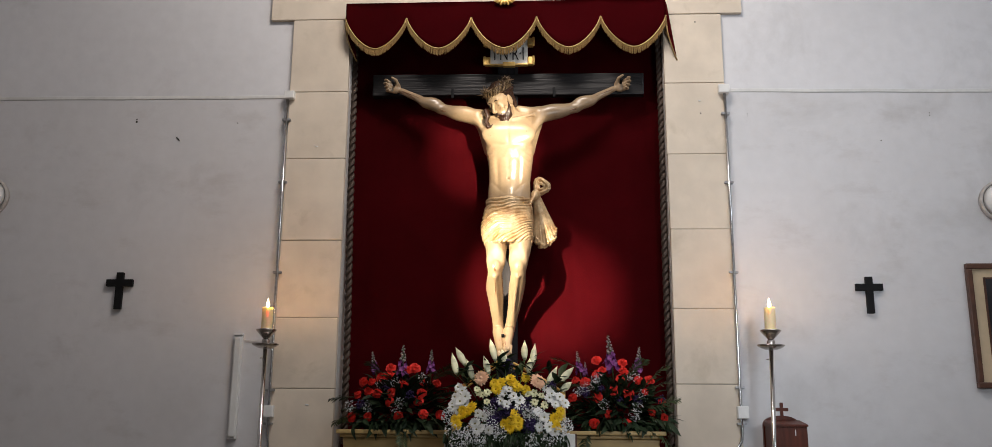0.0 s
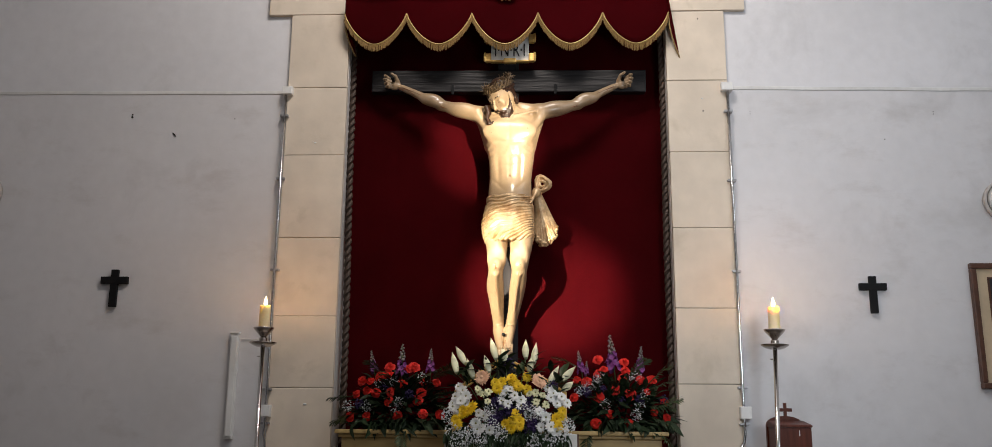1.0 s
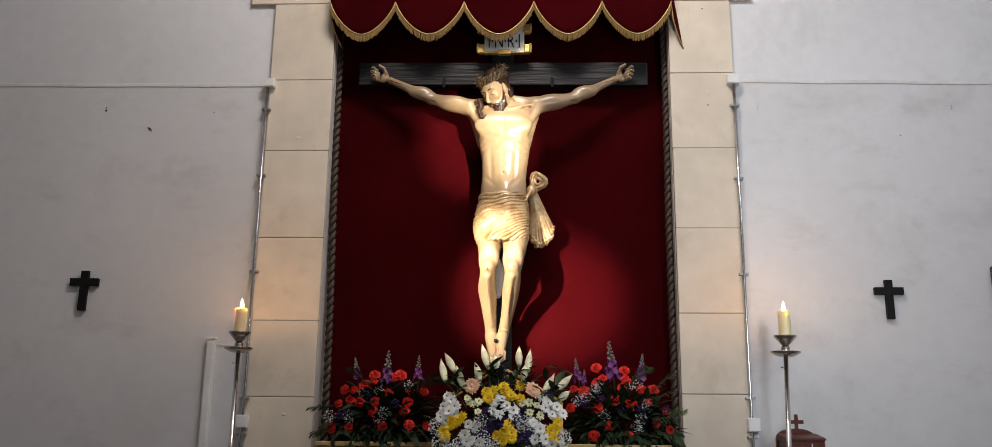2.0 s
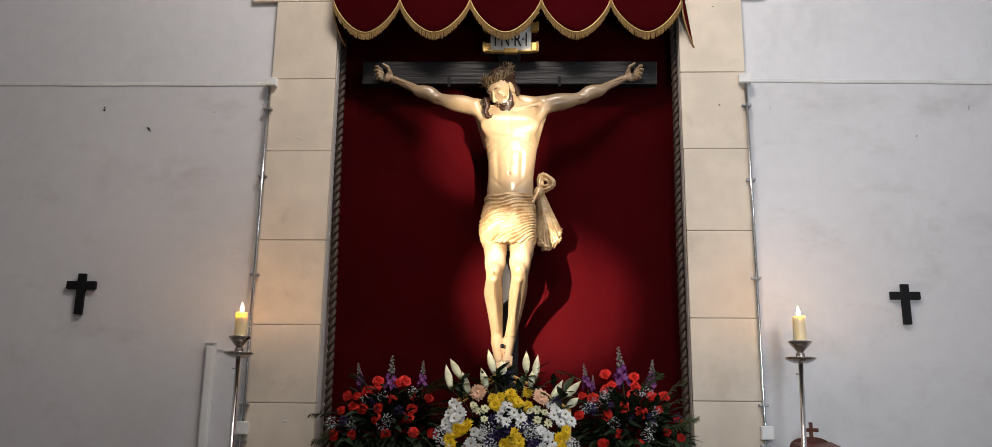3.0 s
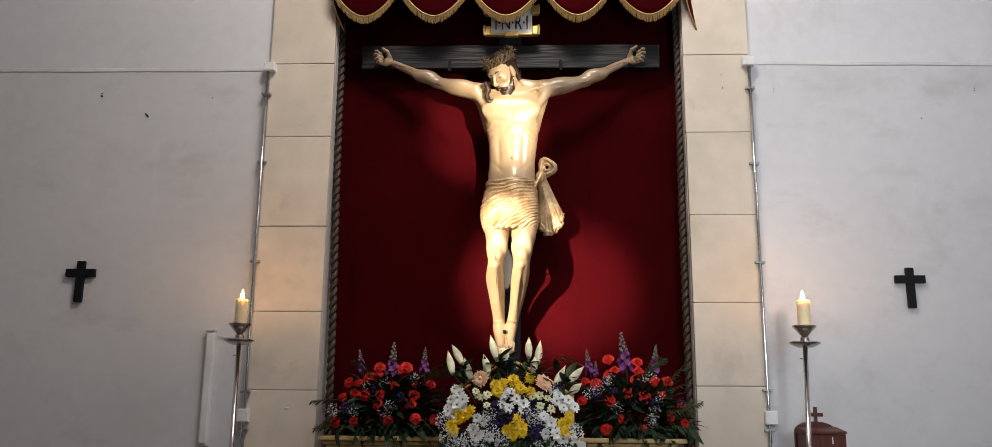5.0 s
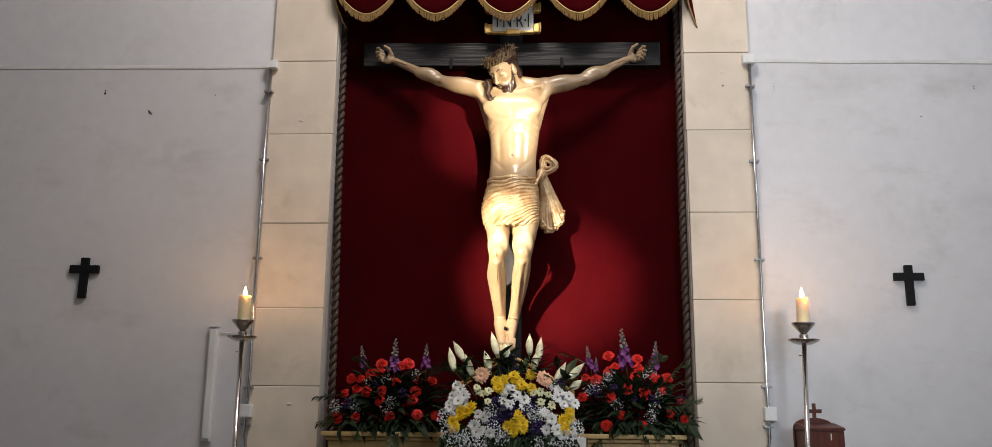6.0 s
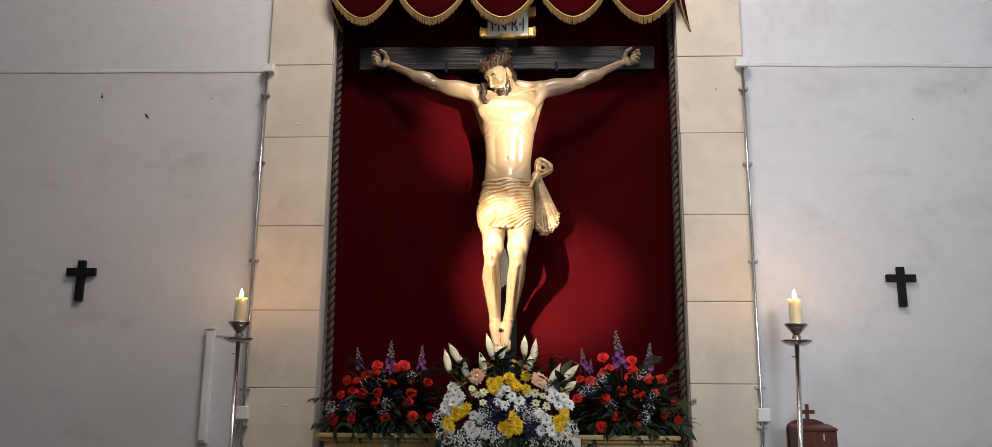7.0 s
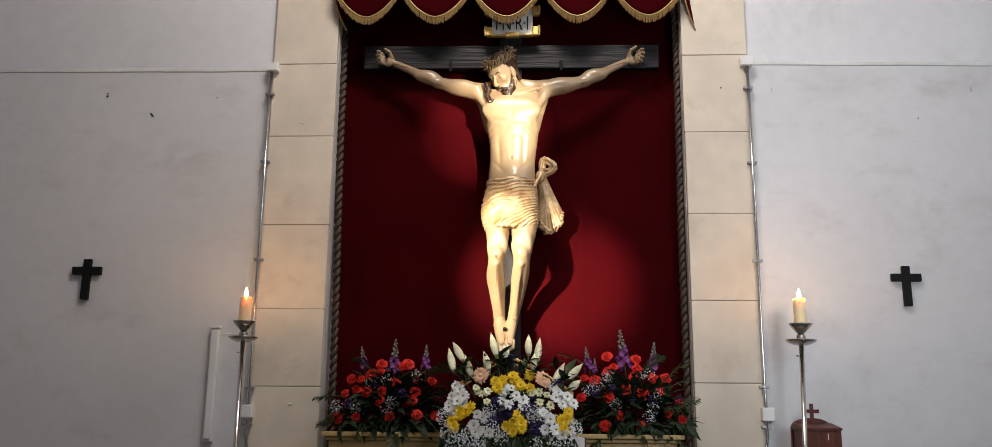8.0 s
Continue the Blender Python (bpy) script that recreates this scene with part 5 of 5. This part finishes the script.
def side_bed(base, label, reds, spikes, breath, statice, ferns, drops, seed):
    rng = random.Random(seed)
    bed = thing("flower_arrangement", base, label, "flowers", "flower arrangements")
    b = Vector(base)

    def depth(x, z):
        return 4.79 + 0.40 * max(z - 1.62, 0) + 1.2 * max(abs(x - base[0]) - 0.12, 0) ** 2

    part("floral_foam", box(-0.18, 0.18, -0.03, 0.12, 0.0005, 0.045, 0.01), LEAF, bed, "dark green floral foam block")
    fol = part("foliage", greenery((0, 0.03, 0.05), (0.29, 0.15, 0.27), 620, rng), LEAF, bed, "dense dark green foliage")
    tagged(fol, kind="stuff")
    for x, z in reds:
        p = Vector((x, depth(x, z), z)) - b
        way = Vector(((x - base[0]) * 1.6, -0.55, (z - 1.66) * 1.6 + rng.uniform(-0.1, 0.35)))
        piece("carnation", rng.choice(CARNATIONS), bed, facing(p, way, rng.uniform(1.02, 1.38), rng.uniform(0, 6)))
    for (x, z), (xt, zt) in spikes:
        p = Vector((x, depth(x, z) + 0.02, z)) - b
        way = Vector((xt - x, 0.02, zt - z))
        piece("flower_spike", rng.choice(SPIKES), bed, facing(p, way, way.length / 0.115 * 1.0, rng.uniform(0, 6)), "purple flower spike with pale buds")
    me = dots([Vector((x, depth(x, z) - 0.006, z)) - b for x, z in breath], 60, 0.034, 0.0028, rng)
    me.materials.append(BREATH)
    tagged(piece("gypsophila", me, bed, Matrix(), "tiny white filler blossoms"), kind="stuff")
    me = dots([Vector((x, depth(x, z), z)) - b for x, z in statice], 60, 0.028, 0.0055, rng)
    me.materials.append(VIOLET)
    tagged(piece("statice", me, bed, Matrix(), "deep violet filler blossoms"), kind="stuff")
    for x, z, dx, dz in ferns:
        p = Vector((x, depth(x, z) + 0.01, z)) - b
        q = Vector((dx, -0.35, dz)).to_track_quat("Y", "Z").to_matrix().to_4x4()
        piece("fern_frond", rng.choice(FRONDS), bed, Matrix.Translation(p) @ q @ Matrix.Rotation(rng.uniform(-0.6, 0.6), 4, "Y") @ Matrix.Scale(rng.uniform(0.75, 1.0), 4))
    for x, dx in drops:
        for k in range(3):
            p = Vector((x + rng.uniform(-0.035, 0.035), 4.785 + rng.uniform(-0.005, 0.03), 1.605 + rng.uniform(-0.008, 0.03))) - b
            q = Vector((dx + rng.uniform(-0.9, 0.9), -0.75, rng.uniform(-0.75, 0.05))).to_track_quat("Y", "Z").to_matrix().to_4x4()
            piece("leaf", LEAF_MESH, bed, Matrix.Translation(p) @ q @ Matrix.Rotation(rng.uniform(-0.9, 0.9), 4, "Y") @ Matrix.Scale(rng.uniform(0.45, 0.95), 4), "long dark leaf hanging over the ledge")
    return bed


CARN_L = [(-0.585, 1.895), (-0.604, 1.85), (-0.487, 1.885), (-0.455, 1.896), (-0.726, 1.82), (-0.679, 1.82), (-0.693, 1.771), (-0.644, 1.76), (-0.51, 1.806), (-0.405, 1.819), (-0.333, 1.815), (-0.748, 1.751),
          (-0.568, 1.762), (-0.573, 1.715), (-0.408, 1.764), (-0.424, 1.724), (-0.391, 1.655), (-0.521, 1.644), (-0.681, 1.638), (-0.769, 1.637), (-0.303, 1.652), (-0.629, 1.846), (-0.575, 1.85)]
CARN_R = [(0.497, 1.939), (0.525, 1.887), (0.497, 1.867), (0.433, 1.824), (0.62, 1.84), (0.635, 1.927), (0.637, 1.883), (0.716, 1.833), (0.77, 1.837), (0.58, 1.782), (0.659, 1.761), (0.745, 1.769),
          (0.494, 1.745), (0.549, 1.66), (0.473, 1.61), (0.639, 1.609), (0.77, 1.672), (0.833, 1.644), (0.367, 1.743), (0.385, 1.834), (0.827, 1.721)]
side_bed((-0.53, 4.88, 1.574), "red carnations with purple spikes and dark ferns on the ledge", CARN_L,
         [((-0.666, 1.868), (-0.691, 1.979)), ((-0.520, 1.840), (-0.523, 2.015)), ((-0.372, 1.868), (-0.373, 1.992))],
         [(-0.621, 1.802), (-0.515, 1.713), (-0.682, 1.687), (-0.777, 1.691), (-0.556, 1.813), (-0.406, 1.834), (-0.533, 1.688)],
         [(-0.60, 1.80), (-0.47, 1.75), (-0.72, 1.70)],
         [(-0.35, 1.74, 0.8, 0.3), (-0.34, 1.70, 0.9, -0.1), (-0.36, 1.82, 0.6, 0.5), (-0.72, 1.66, -0.9, -0.2), (-0.73, 1.74, -0.9, 0.1), (-0.60, 1.84, -0.5, 0.6), (-0.45, 1.80, 0.5, 0.5), (-0.50, 1.62, 0.1, -0.5), (-0.38, 1.66, 0.7, -0.4)],
         [(-0.66, -0.1), (-0.62, 0.25), (-0.52, 0.0), (-0.48, -0.2), (-0.42, 0.15), (-0.38, 0.35), (-0.36, 0.1), (-0.72, -0.3), (-0.56, 0.2)], 3)
side_bed((0.60, 4.88, 1.574), "red carnations with purple spikes and trailing ferns on the ledge", CARN_R,
         [((0.413, 1.870), (0.396, 1.985)), ((0.580, 1.885), (0.561, 2.068)), ((0.712, 1.880), (0.725, 2.008)), ((0.553, 1.92), (0.589, 2.005)), ((0.438, 1.860), (0.440, 1.930))],
         [(0.501, 1.842), (0.449, 1.791), (0.684, 1.848), (0.529, 1.703), (0.68, 1.652), (0.726, 1.754), (0.405, 1.776), (0.49, 1.826), (0.697, 1.69)],
         [(0.818, 1.731), (0.70, 1.729), (0.513, 1.777), (0.607, 1.718), (0.434, 1.766)],
         [(0.735, 1.77, 0.8, 0.55), (0.72, 1.70, 1.0, 0.1), (0.74, 1.65, 0.9, -0.2), (0.74, 1.80, 0.5, 0.7), (0.42, 1.88, -0.7, 0.5), (0.42, 1.80, -0.9, 0.2), (0.66, 1.84, 0.4, 0.7), (0.42, 1.66, -0.8, -0.2), (0.78, 1.60, 0.5, -0.6), (0.46, 1.60, -0.3, -0.7), (0.75, 1.68, 0.8, 0.5)],
         [(0.50, -0.1), (0.55, 0.1), (0.62, 0.2), (0.68, -0.15), (0.72, 0.2), (0.58, 0.0), (0.78, 0.4), (0.82, 0.2)], 4)

BASE = (0.05, 4.665, 1.5605)
bouquet = thing("bouquet", BASE, "mixed bouquet of lilies, yellow and white daisies and gerberas", "flowers", "flower arrangements")
rng = random.Random(21)


def front_depth(x, z):
    return 4.54 + 0.50 * max(z - 1.56, 0) + 1.4 * max(abs(x - 0.05) - 0.15, 0) ** 2


def at_front(x, z, out=0.0):
    return Vector((x, front_depth(x, z) - out, z + 0.07 * max(z - 1.60, 0))) - Vector(BASE)


part("floral_foam", box(-0.12, 0.12, -0.04, 0.09, 0.0005, 0.05, 0.01), LEAF, bouquet, "dark green floral foam block")
tagged(part("foliage", greenery((0, 0.04, 0.04), (0.29, 0.16, 0.20), 380, rng, (0.04, 0.08)), LEAF, bouquet, "dense dark green foliage"), kind="stuff")
skirt = bmesh.new()
for _ in range(620):
    x = rng.uniform(-0.26, 0.335)
    z = rng.uniform(1.43, 1.585)
    m = Matrix.Translation(at_front(x, z, -0.004)) @ Vector((rng.uniform(-0.5, 0.5), -0.25, rng.uniform(-1, -0.2))).to_track_quat("Y", "Z").to_matrix().to_4x4()
    leaf(skirt, m, rng.uniform(0.035, 0.07), 0.0075, 0.2)
tagged(part("fern_skirt", skirt, LEAF, bouquet, "fringe of small fern leaves"), kind="stuff")


def scatter(name, meshes, places, size, out=0.0, label=""):
    for x, z in places:
        x, z = x + rng.uniform(-0.008, 0.008), z + rng.uniform(-0.007, 0.007)
        way = Vector(((x - 0.05) * 1.6 + rng.uniform(-0.3, 0.3), -0.8, (z - 1.62) * 1.8 + rng.uniform(-0.2, 0.35)))
        piece(name, rng.choice(meshes), bouquet, facing(at_front(x, z, out + rng.uniform(0, 0.012)), way, size * rng.uniform(0.88, 1.1), rng.uniform(0, 6)), label)


YELLOWS = [(-0.03, 1.781), (0.008, 1.786), (-0.01, 1.758), (0.069, 1.787), (0.098, 1.768), (0.131, 1.807), (0.059, 1.806), (0.136, 1.764), (-0.206, 1.621), (-0.179, 1.644), (-0.151, 1.653), (-0.195, 1.603),
           (-0.133, 1.672), (-0.166, 1.667), (0.27, 1.635), (0.298, 1.635), (0.279, 1.599), (0.303, 1.658), (0.059, 1.624), (0.091, 1.615), (0.066, 1.582), (0.104, 1.586), (0.036, 1.602), (0.078, 1.646)]
WHITES = [(-0.204, 1.723), (-0.172, 1.752), (-0.226, 1.695), (-0.16, 1.723), (-0.188, 1.7), (0.028, 1.734), (0.075, 1.73), (0.038, 1.697), (0.099, 1.702), (0.056, 1.749), (0.262, 1.732), (0.3, 1.718), (0.281, 1.69),
          (0.318, 1.7), (0.244, 1.727), (-0.1, 1.581), (-0.073, 1.586), (-0.106, 1.608), (-0.062, 1.641), (-0.099, 1.649), (0.242, 1.59), (0.269, 1.572), (0.201, 1.589), (0.224, 1.634), (0.188, 1.657), (-0.045, 1.578),
          (0.104, 1.684), (0.258, 1.755), (-0.22, 1.676)]
scatter("yellow_daisy", YELLOW_DAISIES, YELLOWS, 1.05, 0.008, "bright yellow daisy")
scatter("white_daisy", WHITE_DAISIES, WHITES, 1.12, 0.006, "white daisy with olive centre")
scatter("white_daisy", WHITE_DAISIES, [(x + 0.024 * (-1) ** i, z - 0.012 + 0.024 * (i % 2)) for i, (x, z) in enumerate(WHITES) if z > 1.66], 1.0, -0.006, "white daisy with olive centre")
scatter("gerbera", [GERBERA], [(-0.084, 1.812), (0.192, 1.798)], 1.12, 0.030, "peach gerbera")
scatter("alstroemeria", PALE_FLOWERS, [(-0.104, 1.738), (-0.057, 1.743), (-0.051, 1.701), (-0.075, 1.733), (0.169, 1.698), (0.202, 1.726), (0.15, 1.74), (0.225, 1.689), (0.169, 1.74), (-0.1, 1.752)], 1.1, 0.004, "pale yellow flower")
me = dots([at_front(x, z, -0.004) for x, z in ((-0.018, 1.696), (0.012, 1.66), (-0.006, 1.632), (0.141, 1.707), (0.16, 1.607), (0.049, 1.665), (0.123, 1.675), (0.043, 1.875), (0.258, 1.774), (-0.024, 1.614), (0.09, 1.66), (0.147, 1.58))], 70, 0.030, 0.0058, rng)
me.materials.append(VIOLET)
tagged(piece("statice", me, bouquet, Matrix(), "deep violet filler blossoms"), kind="stuff")
me = dots([at_front(x, z, 0.002) for x, z in ((-0.159, 1.532), (-0.217, 1.576), (-0.085, 1.533), (0.006, 1.56), (0.169, 1.527), (0.297, 1.555), (0.325, 1.6), (-0.241, 1.639), (-0.196, 1.522), (-0.032, 1.596), (0.151, 1.652), (0.242, 1.536), (-0.131, 1.559), (0.188, 1.643), (-0.044, 1.659))], 150, 0.042, 0.0033, rng)
me.materials.append(BREATH)
tagged(piece("gypsophila", me, bouquet, Matrix(), "tiny white filler blossoms"), kind="stuff")

for _ in range(46):
    x, z = rng.uniform(-0.20, 0.29), rng.uniform(1.785, 1.895)
    z -= 1.1 * max(abs(x - 0.045) - 0.08, 0) ** 1.5
    d = Vector((rng.uniform(-0.7, 0.7) + (x - 0.045) * 2, rng.uniform(-0.5, 0.1), rng.uniform(0.2, 1.0)))
    piece("leaf", LEAF_MESH, bouquet, Matrix.Translation(at_front(x, z, rng.uniform(-0.05, -0.005))) @ d.to_track_quat("Y", "Z").to_matrix().to_4x4() @ Matrix.Rotation(rng.uniform(-0.7, 0.7), 4, "Y") @ Matrix.Scale(rng.uniform(0.5, 0.85), 4))

LILIES = [((-0.214, 1.829), (-0.244, 1.93)), ((-0.172, 1.873), (-0.226, 1.958)), ((-0.129, 1.805), (-0.166, 1.898)), ((-0.051, 1.834), (-0.079, 1.914)), ((-0.02, 1.894), (-0.05, 1.998)), ((0.029, 1.879), (0.01, 1.95)),
          ((0.127, 1.9), (0.126, 1.991)), ((0.166, 1.875), (0.178, 1.976)), ((0.147, 1.836), (0.154, 1.908)), ((0.24, 1.788), (0.288, 1.867)), ((0.297, 1.799), (0.371, 1.867)), ((0.305, 1.756), (0.359, 1.796))]
for (x, z), (xt, zt) in LILIES:
    p, q = at_front(x, z), at_front(xt, zt)
    way = q - p
    wide = 1.22
    m = facing(p, way) @ Matrix.Diagonal((wide, wide, way.length, 1))
    lily = piece("lily_bud", BUD_MESH, bouquet, m, "closed pale green lily bud")
    root = Vector((x * 0.45 + 0.05 * 0.55 - BASE[0], 0.0, 0.10))
    part("stem", tube([root, (root + p) / 2 + Vector((0, 0, 0.02)), p], 0.0024, 6), STEM, bouquet, smooth=True)
    for s in (-1, 1):
        d = Vector((s * 0.6 + way.x * 6, -0.35, rng.uniform(0.15, 0.7)))
        piece("leaf", BROAD_LEAF, bouquet, Matrix.Translation(p - way.normalized() * rng.uniform(0.01, 0.04)) @ d.to_track_quat("Y", "Z").to_matrix().to_4x4() @ Matrix.Scale(rng.uniform(0.45, 0.75), 4))
# broad leaves among the lily stems
for (x, z), (xt, zt), size in (((-0.150, 1.790), (-0.225, 1.890), 1.0), ((-0.130, 1.800), (-0.190, 1.900), 0.9), ((0.100, 1.830), (0.120, 1.925), 0.85), ((0.060, 1.850), (0.040, 1.925), 0.7), ((0.300, 1.820), (0.345, 1.920), 0.95), ((0.260, 1.780), (0.300, 1.850), 0.8), ((-0.010, 1.845), (0.020, 1.925), 0.7)):
    p, q = at_front(x, z, -0.02), at_front(xt, zt, -0.02)
    piece("leaf", BROAD_LEAF, bouquet, Matrix.Translation(p) @ (q - p).to_track_quat("Y", "Z").to_matrix().to_4x4() @ Matrix.Rotation(rng.uniform(-0.5, 0.5), 4, "Y") @ Matrix.Scale(size, 4), "broad green lily leaf")
